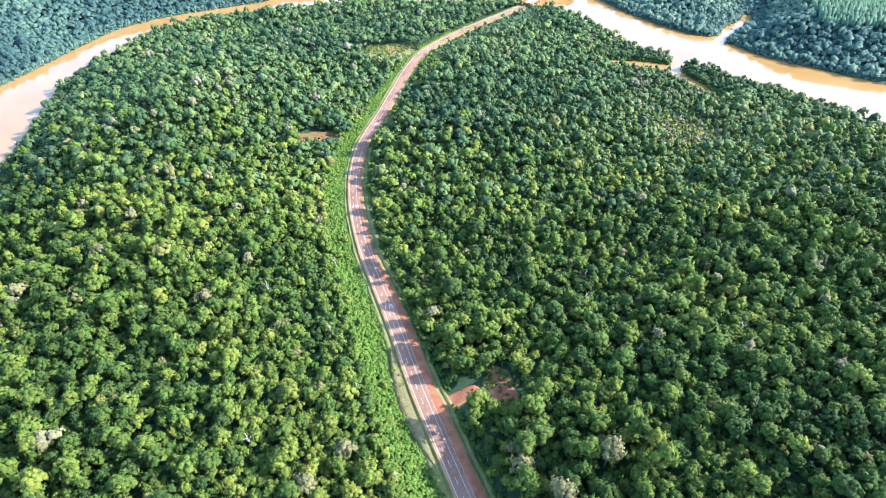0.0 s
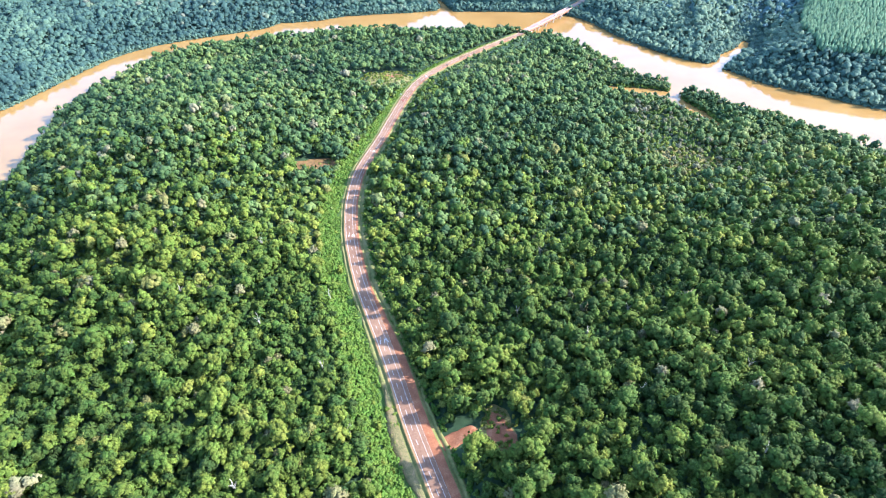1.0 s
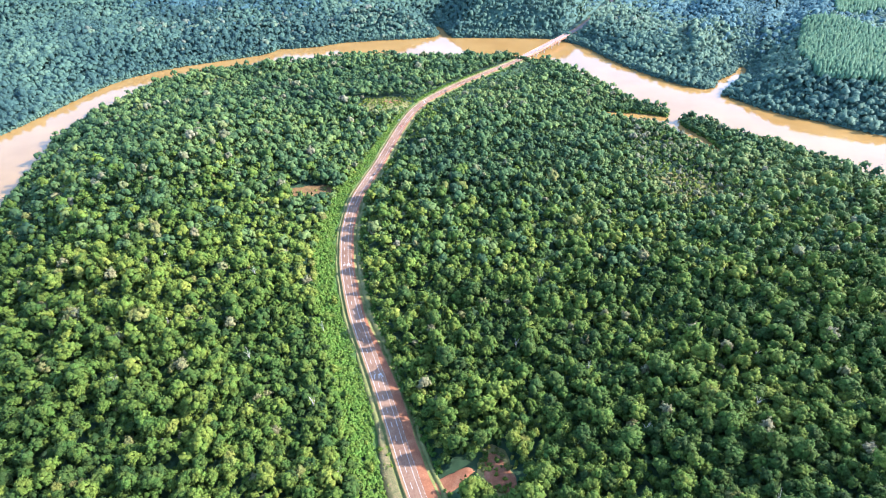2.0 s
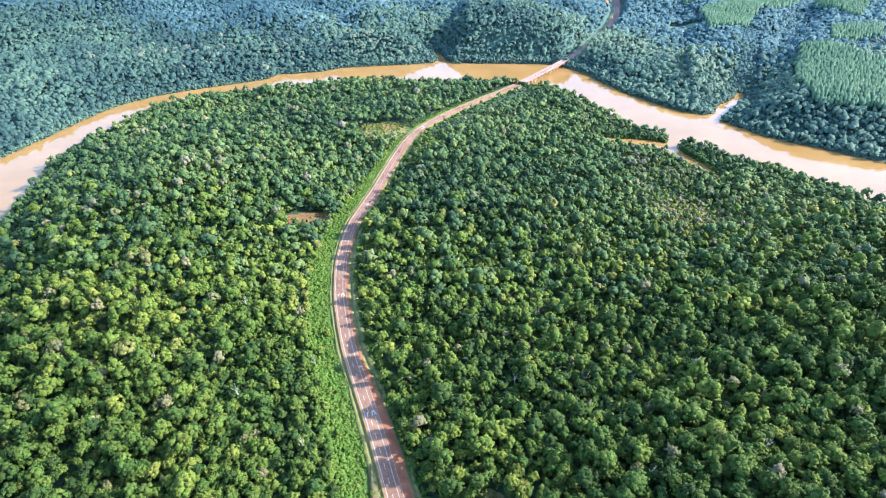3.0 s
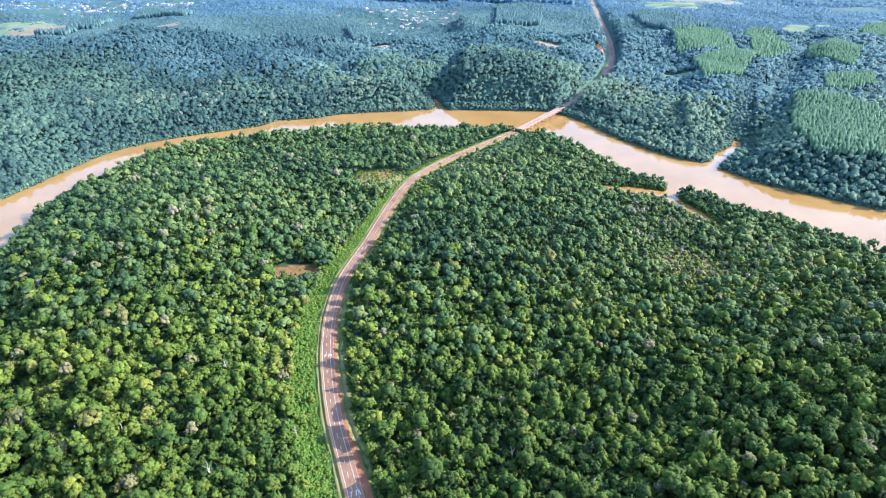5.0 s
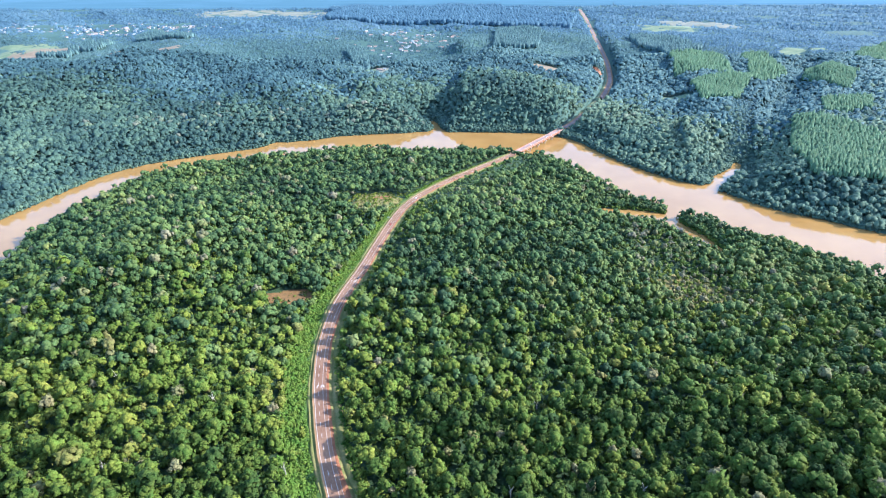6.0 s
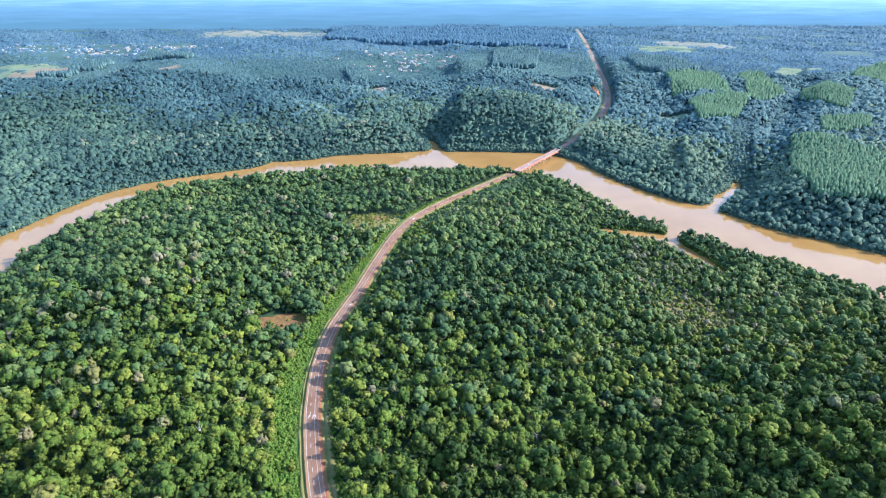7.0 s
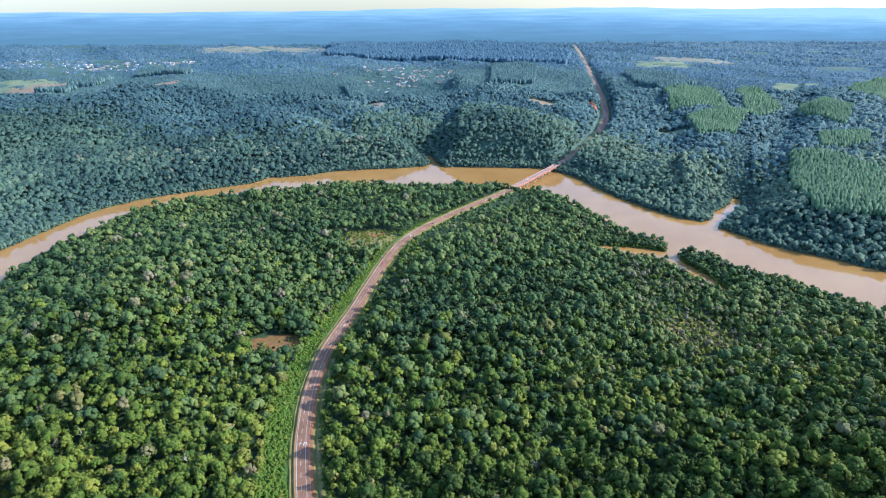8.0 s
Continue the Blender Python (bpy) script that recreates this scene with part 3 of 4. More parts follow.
def crown_shape(lumps, base, sprays, leaf, tall, seed, rise=0.0, core=True):
    """A crown of unit radius: a dome of rounded lumps over a dark heart, with sprays of leaves that break its outline."""
    r = np.random.default_rng(seed)
    bv, bf = base
    vs, fs, ns, spots = [OCT[0] * (0.58, 0.58, 0.5 * tall)], [OCT[1]], [OCT[0]], []
    if not core:
        vs, fs, ns = [], [], []
    count = len(OCT[0]) if core else 0
    heart = np.array([0, 0, -0.3])
    lobe, lean = r.uniform(0, 6.28, 2), r.uniform(-0.12, 0.12, 2)
    full = min(1.7, math.sqrt(13 / lumps))
    for k in range(lumps):
        up = 1 - (k + 0.35) / lumps * 1.15
        a = k * 2.4 + r.uniform(-0.35, 0.35)
        w = math.sqrt(max(0.0, 1 - up * up))
        out = 1 + 0.22 * math.sin(2 * a + lobe[0]) + 0.14 * math.sin(3 * a + lobe[1])
        d = np.array([math.cos(a) * w, math.sin(a) * w, up])
        c = np.array([d[0] * 0.66 * out + lean[0] * up, d[1] * 0.66 * out + lean[1] * up, up * tall * r.uniform(0.52, 0.80)])
        s = full * r.uniform(0.31, 0.47)
        axis = d + r.normal(size=3) * 0.2 + (0, 0, 0.25)
        axis /= np.linalg.norm(axis)
        u = np.cross(axis, (0.3, 0.9, 0.2))
        u /= np.linalg.norm(u)
        turned = np.stack([u, np.cross(axis, u), axis])
        q = (bv * (1 + r.uniform(-0.16, 0.14, (len(bv), 1)))) @ turned * s
        vs.append(q + c)
        fs.append(bf + count)
        ns.append(0.8 * q / s + 0.55 * (q + c - heart))
        count += len(bv)
        spots.append((c, s))
    weight = np.array([s * s for _, s in spots])
    for k in range(sprays):
        c, s = spots[r.choice(len(spots), p=weight / weight.sum())]
        d = r.normal(size=3)
        d[2] = d[2] * 0.8 + 0.35
        d += 0.9 * c
        d /= np.linalg.norm(d)
        at = c + d * s * r.uniform(0.80, 1.12)
        d2 = d + r.normal(size=3) * 0.30
        d2 /= np.linalg.norm(d2)
        u = np.cross(d2, r.normal(size=3))
        u /= np.linalg.norm(u)
        w = np.cross(d2, u)
        g = leaf * r.uniform(0.6, 1.3)
        tri = np.array([at - u * g - w * g * 0.6, at + u * g * r.uniform(0.7, 1.2) - w * g * 0.5 - d2 * g * 0.3, at + w * g * r.uniform(0.8, 1.3) - d2 * g * 0.4])
        if np.cross(tri[1] - tri[0], tri[2] - tri[0]) @ d2 < 0:
            tri = tri[::-1]
        vs.append(tri)
        ns.append(0.8 * (tri - c) / s + 0.5 * (tri - heart) + 0.35 * d2)
        fs.append(np.array([(0, 1, 2)]) + count)
        count += 3
    normals = np.vstack(ns) + np.array([0, 0, rise])
    return np.vstack(vs), np.vstack(fs), normals / np.linalg.norm(normals, axis=1)[:, None]


def round_crown(level, tall, seed, rise=0.0, deep=0.24):
    """A crown seen from far off: one dome with swellings and hollows."""
    r = np.random.default_rng(seed)
    v, f = ball(level)
    f = f[v[f][:, :, 2].mean(1) > -0.45]
    swell = np.zeros(len(v))
    for k in range(9):
        d = r.normal(size=3)
        d[2] = abs(d[2])
        d /= np.linalg.norm(d)
        swell += r.uniform(-0.5, 1.0) * np.clip(v @ d, 0, 1) ** 6
    q = v * (0.9 + deep * swell + r.uniform(-0.07, 0.07, len(v)))[:, None] * (r.uniform(0.85, 1.15), r.uniform(0.85, 1.15), tall)
    n = 0.7 * v + 0.5 * q + np.array([0, 0, rise])
    return q, f, n / np.linalg.norm(n, axis=1)[:, None]


NEAR_SHAPES = [crown_shape(24, DOME, 200, 0.11, 1.0 + 0.2 * (k % 3), 100 + k, 0.15) for k in range(10)]
CLOSE_SHAPES = [crown_shape(19, PENT, 66, 0.13, 1.0 + 0.25 * (k % 3), 250 + k, 0.15) for k in range(18)]
MID_SHAPES = [crown_shape(14, PENT, 34, 0.16, 1.0 + 0.25 * (k % 3), 200 + k, 0.15) for k in range(18)]
LOW_SHAPES = [crown_shape(8, PENT, 10, 0.21, 1.0 + 0.2 * (k % 3), 300 + k, 0.2, False) for k in range(18)]
POOR_SHAPES = [crown_shape(7, PENT, 2, 0.25, 0.95, 350 + k, 0.25, False) for k in range(16)]
DISTANT_SHAPES = [crown_shape(3, CAP, 0, 0.3, 0.5, 450 + k, 2.2, False) for k in range(10)]
RIVER_SHAPES = [crown_shape(5, DOME, 1, 0.3, 0.8, 700 + k, 0.9, False) for k in range(16)]
FAR_SHAPES = [crown_shape(3, PENT, 0, 0.3, 0.65, 400 + k, 1.4, False) for k in range(14)]
PLANTED_SHAPES = [round_crown(1, 2.6, 600 + k, 0.7, 0.2) for k in range(8)]
PLANTED_FAR_SHAPES = [round_crown(1, 1.6, 650 + k, 0.9, 0.2) for k in range(8)]
BUSH_SHAPES = [crown_shape(3, CAP, 5, 0.34, 0.75, 500 + k, 0.5, False) for k in range(10)]


def woods(name, places, radii, heights, tones, shapes, mat, label, category="forest"):
    """Many crowns that nobody could count, as one mesh. heights: of the crown's middle over the ground."""
    pick = rng.integers(len(shapes), size=len(places))
    turn = rng.uniform(0, 6.28, len(places))
    wide = rng.uniform(0.82, 1.18, len(places))
    vs, fs, ts, ns, count = [], [], [], [], 0
    for k, (sv, sf, sn) in enumerate(shapes):
        i = np.where(pick == k)[0]
        if not len(i):
            continue
        c, s = np.cos(turn[i])[:, None], np.sin(turn[i])[:, None]
        r = radii[i][:, None]
        x = (sv[:, 0] * c - sv[:, 1] * s * wide[i][:, None]) * r + places[i, :1]
        y = (sv[:, 0] * s + sv[:, 1] * c * wide[i][:, None]) * r + places[i, 1:2]
        z = sv[:, 2] * r / wide[i][:, None] + (places[i, 2] + heights[i])[:, None]
        vs.append(np.stack([x, y, z], -1).reshape(-1, 3))
        fs.append((sf[None] + (np.arange(len(i)) * len(sv))[:, None, None]).reshape(-1, 3) + count)
        ns.append(np.stack([sn[:, 0] * c - sn[:, 1] * s, sn[:, 0] * s + sn[:, 1] * c, np.broadcast_to(sn[:, 2], x.shape)], -1).reshape(-1, 3))
        ts.append(np.repeat(tones[i], len(sv)))
        count += len(i) * len(sv)
    ob = new(name, mesh_from(name, np.vstack(vs), np.vstack(fs), mat, True, np.concatenate(ts), np.vstack(ns)))
    return tagged(ob, label, category, kind="stuff")


def scatter(x0, x1, y0, y1, gap, loose=0.42):
    gx, gy = np.meshgrid(np.arange(float(x0), x1, gap), np.arange(float(y0), y1, gap * 0.87))
    gx[::2] += gap / 2
    p = np.stack([gx.ravel(), gy.ravel()], 1)
    return p + rng.uniform(-loose, loose, p.shape) * gap


PENINSULA = np.vstack([NEAR_BANK, [(930, -2000), (-430, -2000)]])
# Faces beyond the river take the floor colour with haze in it.
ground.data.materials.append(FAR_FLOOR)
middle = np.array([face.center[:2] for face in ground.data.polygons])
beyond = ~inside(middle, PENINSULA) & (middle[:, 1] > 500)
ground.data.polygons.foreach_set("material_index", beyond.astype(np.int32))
# Clearings in the woods: x, y, half widths.
CLEARINGS = ((-155, 580, 27, 22), (-92, 878, 50, 42), (-152, 930, 18, 22), (37, 217, 13, 19), (13, 216, 14, 10))
# Open land beyond the river: x, y, half widths, turn, kind.
FIELDS = (
    (-1240, 4120, 430, 330, -0.1, "dry"), (1350, 3180, 160, 240, 0.3, "dry"), (1366, 2240, 70, 85, 0.0, "grass"), (-1095, 2146, 75, 210, -0.38, "stubble"),
    (-1515, 2290, 100, 170, -0.2, "stubble"), (-66, 1770, 46, 62, 0.0, "dry"), (345, 1848, 48, 50, 0.3, "stubble"), (622, 1535, 38, 42, 0.2, "grass"),
    (-205, 1965, 66, 62, 0.0, "dry"), (-1720, 2330, 160, 200, 0.0, "grass"), (512, 1915, 14, 50, 0.05, "dirt"), (1120, 2960, 140, 200, 0.0, "grass"),
)
# Plantation blocks: corners.
BLOCKS = (
    ((778, 1267), (830, 1230), (850, 1130), (860, 1010), (775, 911), (649, 964), (680, 1091)),
    ((791, 2049), (972, 2102), (882, 1757), (704, 1763)),
    ((707, 1647), (955, 1772), (753, 1466), (646, 1429)),
    ((812, 2573), (945, 2633), (979, 2216), (801, 2055), (740, 2233)),
    ((1069, 2111), (1162, 2153), (1068, 1803), (891, 1652)),
    ((1184, 1906), (1190, 1680), (1074, 1531), (1063, 1720)),
    ((1427, 2054), (1838, 2416), (1480, 1796), (1368, 1796)),
    ((-713, 3703), (-50, 3247), (644, 3004), (773, 3473), (617, 4252), (318, 4560), (-827, 4560)),
    ((261, 2832), (447, 2680), (359, 2183), (193, 2137)),
    ((-371, 2328), (-296, 2319), (-250, 2088), (-305, 2079)),
    ((922, 1406), (1050, 1417), (1008, 1344), (870, 1310)),
    ((-1470, 2420), (-1330, 2430), (-1330, 2280), (-1440, 2290)),
    ((-1560, 2260), (-1370, 2250), (-1360, 2150), (-1480, 2140)),
    ((-1330, 2680), (-1080, 2640), (-1060, 2500), (-1290, 2520)),
)


def free_of(p, keep_left=13.0, keep_right=18.0, bank=3.0):
    dn, _, _ = line_distance(p, NEAR_BANK)
    df, _, _ = line_distance(p, FAR_BANK)
    da, _, sa = line_distance(p, COARSE_A)
    db, _, _ = line_distance(p, COARSE_B)
    ragged = 1 + 0.30 * np.sin(p[:, 0] / 37 + p[:, 1] / 23) + 0.25 * np.sin(p[:, 0] / 71 - p[:, 1] / 47) + 0.2 * np.sin(p[:, 0] / 11 - p[:, 1] / 14)
    ok = ~inside(p, RIVER) & (np.minimum(dn, df) > bank) & (da > np.where(sa > 0, keep_right + np.interp(p[:, 1], [200, 240, 270], [3, 2, -1]), keep_left)) & (db > np.interp(p[:, 1], [1500, 1700, 2000, 2400], [17, 21, 22, 27]))
    for cx, cy, ax, ay in CLEARINGS:
        ok &= ((p[:, 0] - cx) / ax) ** 2 + ((p[:, 1] - cy) / ay) ** 2 > 1
    for cx, cy, ax, ay, turn, _ in FIELDS:
        u, w = p[:, 0] - cx, p[:, 1] - cy
        u, w = u * math.cos(turn) + w * math.sin(turn), w * math.cos(turn) - u * math.sin(turn)
        ok &= (u / ax) ** 2 + (w / ay) ** 2 > ragged
    return ok, dn, df, da, sa


def wedge(p, spare=30):
    """The stretch of land that lies ahead of the flight."""
    return np.abs(p[:, 0]) < np.maximum(0.62 * p[:, 1] + 170, 0.745 * p[:, 1] + 50) + spare


def leaf_tone(p):
    """Leaf tone: lighter and darker stands, with light, shade and haze worked in by place."""
    return 0.37 + 0.12 * ease((20 - p[:, 0]) / 130) * (1 - 0.6 * ease((p[:, 1] - 350) / 400)) + 0.03 * ease((p[:, 0] - 60) / 150) + 0.12 * ease((p[:, 0] - 170) / 100) * ease((p[:, 1] - 520) / 120) - 0.08 * ease((-60 - p[:, 0]) / 60) * ease((p[:, 1] - 230) / 60) - 0.2 * ease((p[:, 0] - 30) / 40) * ease((270 - p[:, 1]) / 80) + 0.10 * np.sin(p[:, 0] / 90 + 1) * np.sin(p[:, 1] / 120) + 0.10 * np.sin(p[:, 0] / 31 + p[:, 1] / 37) + 0.10 * np.sin(p[:, 1] / 61 - p[:, 0] / 140)


# Peninsula: canopy trees.
p = scatter(-640, 660, 92, 1250, 6.9, 0.48)
ok, dn, df, da, sa = free_of(p)
ok &= inside(p, PENINSULA) & wedge(p)
p, dn, da, sa = p[ok], dn[ok], da[ok], sa[ok]
z = land(p)
size = np.clip(rng.lognormal(math.log(3.9), 0.36, len(p)), 2.0, 8.4)
edge = (sa < 0) & (da < np.interp(p[:, 1], [100, 300, 560, 760], [38, 34, 26, 20])) & (p[:, 1] < 800)
thin = ~(edge & (rng.random(len(p)) < 0.9))
p, dn, da, sa, z, size, edge = (v[thin] for v in (p, dn, da, sa, z, size, edge))
marsh = np.exp(-(((p[:, 0] - 325) / 50) ** 2 + ((p[:, 1] - 650) / 52) ** 2)) + np.exp(-(((p[:, 0] - 320) / 55) ** 2 + ((p[:, 1] - 770) / 75) ** 2)) * 0.7
size = np.where(edge, size * 0.60, size) * (1 - 0.5 * np.clip(marsh, 0, 1)) * np.where(dn < 25, 0.85, 1)
low_side = (sa > 0) & (da < np.interp(p[:, 1], [560, 660, 860], [0, 40, 60]))
size = np.where(low_side, size * 0.62, size)
high = size * rng.uniform(1.3, 2.1, len(p)) + np.where(edge | low_side, 0, rng.uniform(-1, 4.5, len(p)))
high += np.where(edge | low_side, 0, 1.5 * np.sin(p[:, 0] / 6.1 + 2 * np.sin(p[:, 1] / 17)) * np.sin(p[:, 1] / 7.3 + 2 * np.sin(p[:, 0] / 21)))
roadside = (sa > 0) & (da < 30) & (p[:, 1] < 560)
high = np.where(roadside, high * np.interp(p[:, 1], [180, 330, 420], [1.15, 1.1, 0.85]), high)
high = np.where((sa < 0) & (p[:, 1] < 800), high * np.interp(da, [40, 90, 150], [0.62, 0.75, 1.0]), high)
high = np.maximum(high, size * 0.8)
tone = np.clip(leaf_tone(p) + rng.normal(0, 0.18, len(p)), 0, 0.88)
odd = rng.random(len(p))
tone = np.where(odd < np.where(p[:, 0] < 0, 0.05, 0.03), rng.uniform(0.88, 1.0, len(p)), tone)
tone = np.where(edge, np.clip(tone + 0.3, 0.55, 0.84), tone)
tone = np.where(marsh > rng.uniform(0.15, 0.8, len(p)), rng.uniform(0.88, 1.0, len(p)), tone)
low_bright = ((p[:, 0] + 116) / 15) ** 2 + ((p[:, 1] - 572) / 14) ** 2 < 1
tone = np.where(low_bright, rng.uniform(0.62, 0.72, len(p)), tone)
high = np.where(low_bright, size * 0.6, high)
spot = np.c_[p, z]
keep = (marsh < 0.5) | (rng.random(len(p)) < 0.5)
p, size, high, tone, spot = p[keep], size[keep], high[keep], tone[keep], spot[keep]
single = (p[:, 1] < 168) & (p[:, 0] > -112) & (p[:, 0] < 118) & (p[:, 1] > 84)
first = (p[:, 1] < 265) & ~single
woods("forest", spot[first], size[first], high[first], tone[first], CLOSE_SHAPES, LEAF, "dense green subtropical forest with lumpy rounded crowns")
close = (p[:, 1] >= 265) & (p[:, 1] < 430)
woods("forest", spot[close], size[close], high[close], tone[close], MID_SHAPES, LEAF, "dense green subtropical forest with mixed rounded crowns")
rest = (p[:, 1] >= 430) & (p[:, 1] < 700) & (rng.random(len(p)) < 0.9)
# More trees take the haze-cooled leaf colour the farther off they stand.
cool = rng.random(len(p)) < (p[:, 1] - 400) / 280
woods("forest", spot[rest & ~cool], size[rest & ~cool], high[rest & ~cool], tone[rest & ~cool], LOW_SHAPES, LEAF, "dense green subtropical forest on the river bend")
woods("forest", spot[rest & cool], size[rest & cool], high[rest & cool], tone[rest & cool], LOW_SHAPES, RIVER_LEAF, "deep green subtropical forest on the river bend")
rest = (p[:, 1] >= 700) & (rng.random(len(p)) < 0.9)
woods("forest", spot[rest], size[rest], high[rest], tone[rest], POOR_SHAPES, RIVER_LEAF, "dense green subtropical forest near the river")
behind = scatter(-330, 330, -220, 94, 11.5, 0.45)
behind = behind[free_of(behind)[0] & ((np.abs(behind[:, 0]) > 120) | (behind[:, 1] < -60))]
bs = rng.uniform(4.4, 7.5, len(behind))
woods("forest", np.c_[behind, land(behind)], bs, bs * rng.uniform(1.4, 2.0, len(behind)), np.clip(leaf_tone(behind) + rng.normal(0, 0.2, len(behind)), 0, 0.88), POOR_SHAPES, LEAF, "dense green subtropical forest below the start of the flight")
below = scatter(-120, 120, -60, 94, 6.7, 0.45)
below = below[free_of(below)[0]]
bs = rng.uniform(3.4, 6.2, len(below))
woods("forest", np.c_[below, land(below)], bs, bs * rng.uniform(1.3, 1.9, len(below)), np.clip(leaf_tone(below) + rng.normal(0, 0.16, len(below)), 0, 0.88), MID_SHAPES, LEAF, "dense green subtropical forest under the start of the flight")
single_at, single_size, single_high, single_tone = spot[single], size[single], high[single], tone[single]

# Undergrowth below and between them, and the bright scrub along the road.
u = np.vstack([scatter(-150, 150, -70, 70, 6.0, 0.5), scatter(-460, 480, 70, 330, 6.2, 0.5), scatter(-560, 600, 330, 860, 9.0, 0.5)])
ok, dn, df, da, sa = free_of(u, 12.5, 15.5, 1.0)
ok &= inside(u, PENINSULA) & wedge(u, 20) & ~((sa < 0) & (da < np.interp(u[:, 1], [100, 300, 560, 760], [36, 32, 25, 18])))
u = u[ok]
us = rng.uniform(2.2, 4.4, len(u))
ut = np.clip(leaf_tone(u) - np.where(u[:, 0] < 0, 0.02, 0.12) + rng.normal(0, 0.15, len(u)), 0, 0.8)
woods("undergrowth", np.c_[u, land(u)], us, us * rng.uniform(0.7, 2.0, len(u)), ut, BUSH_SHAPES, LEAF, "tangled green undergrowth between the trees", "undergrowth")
u = scatter(-240, 140, 70, 1120, 2.2, 0.5)
ok, dn, df, da, sa = free_of(u, 10.5, 13.5, 1.0)
reach = np.where(sa < 0, np.interp(u[:, 1], [100, 300, 560, 760, 1100], [40, 36, 28, 22, 15]), np.interp(u[:, 1], [0, 1100], [19.5, 16]))
ok &= (da < reach) & (rng.random(len(u)) < np.where(sa < 0, 0.9, 0.75))
ok &= ~((sa < 0) & (da < np.interp(u[:, 1], [160, 185, 240, 265], [10.5, 17.5, 17.5, 10.5])))
u, sa, da = u[ok], sa[ok], da[ok]
us = rng.uniform(1.0, 2.3, len(u)) * np.interp(da, [10, 20], [0.7, 1.15])
ut = np.clip(np.where(sa < 0, 0.6, 0.25) + rng.normal(0, 0.2, len(u)), 0, 1)
woods("scrub", np.c_[u, land(u)], us, us * rng.uniform(0.2, 0.6, len(u)) + 0.12 * np.clip(da - 12, 0, 20), ut, BUSH_SHAPES, SCRUB_LEAF, "bright green scrub and creepers along the road", "scrub")

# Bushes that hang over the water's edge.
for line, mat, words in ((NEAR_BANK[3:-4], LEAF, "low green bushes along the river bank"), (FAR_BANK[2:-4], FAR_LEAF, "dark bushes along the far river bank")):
    edge_line = smooth_line(line, 3.0)
    u = np.vstack([edge_line + rng.normal(0, 3.2, edge_line.shape) for _ in range(3)])
    ok, dn, df, da, sa = free_of(u, bank=-1)
    u = u[(ok | (np.minimum(dn, df) < 1.5)) & (da > 16)]
    us = rng.uniform(1.6, 3.6, len(u))
    woods("bank_bushes", np.c_[u, np.maximum(land(u), 0.1)], us, us * 0.35, rng.uniform(0.1, 0.75, len(u)), BUSH_SHAPES, mat, words, "bushes")

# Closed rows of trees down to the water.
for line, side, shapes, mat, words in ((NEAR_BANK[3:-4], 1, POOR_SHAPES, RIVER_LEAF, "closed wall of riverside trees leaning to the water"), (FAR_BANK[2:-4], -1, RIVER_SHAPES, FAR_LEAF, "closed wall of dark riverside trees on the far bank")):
    edge_line = smooth_line(line, 5.0)
    d = np.gradient(edge_line, axis=0)
    d /= np.linalg.norm(d, axis=1)[:, None]
    inland = np.stack([d[:, 1], -d[:, 0]], 1) * side
    u = np.vstack([edge_line + inland * off + rng.normal(0, 1.6, edge_line.shape) for off in (3.0, 8.5, 14.5, 21.0)])
    ok, dn, df, da, sa = free_of(u, 15, 20, 1.0)
    u = u[ok & (da > 17)]
    us = rng.uniform(2.8, 5.0, len(u))
    woods("forest", np.c_[u, land(u)], us, us * rng.uniform(0.7, 1.3, len(u)), np.clip(rng.normal(0.36, 0.18, len(u)), 0, 0.85), shapes, mat, words)

# Dry regrowth in the clearings.
u = np.vstack([rng.uniform(-1, 1, (n, 2)) * (ax, ay) + (cx, cy) for n, cx, cy, ax, ay in ((420, -92, 880, 48, 40), (30, -152, 932, 16, 18), (45, -155, 583, 30, 20), (50, 37, 217, 12, 20), (60, -33, 217, 3, 36))])
us = rng.uniform(0.7, 2.4, len(u))
woods("regrowth", np.c_[u, land(u)], us, us * 0.3, rng.uniform(0.5, 0.97, len(u)), BUSH_SHAPES, LEAF, "dry yellowish regrowth bushes in the clearings", "bushes")

# Far bank.
q = np.vstack([scatter(-1200, 1300, 820, 1480, 8.2, 0.5), scatter(-1750, 1950, 1480, 2080, 9.2, 0.5)])
ok, dn, df, da, sa = free_of(q, bank=1.5)
ok &= ~inside(q, PENINSULA) & (np.abs(q[:, 0]) < 0.745 * q[:, 1] + 110)
for block in BLOCKS:
    ok &= ~inside(q, np.array(block, float))
q, df = q[ok], df[ok]
size = np.clip(rng.lognormal(math.log(5.2), 0.30, len(q)), 2.6, 9) * np.where(df < 30, 0.85, 1) * np.where(q[:, 1] > 1480, 1.12, 1)
tone = 0.42 + 0.28 * np.sin(q[:, 0] / 110 + 2 + 1.5 * np.sin(q[:, 1] / 140)) * np.sin(q[:, 1] / 95 + 1 + np.sin(q[:, 0] / 180)) + 0.16 * np.sin(q[:, 0] / 47 + q[:, 1] / 59) + 0.08 * np.sin(q[:, 0] / 23 - q[:, 1] / 31)
# Leaves darkened on the left, lightened on the right for sunward haze.
tone = np.clip(tone - 0.28 * ease((-q[:, 0] - 150) / 400) + 0.24 * ease((q[:, 0] - 250) / 300) + rng.normal(0, 0.12, len(q)), 0, 0.9)
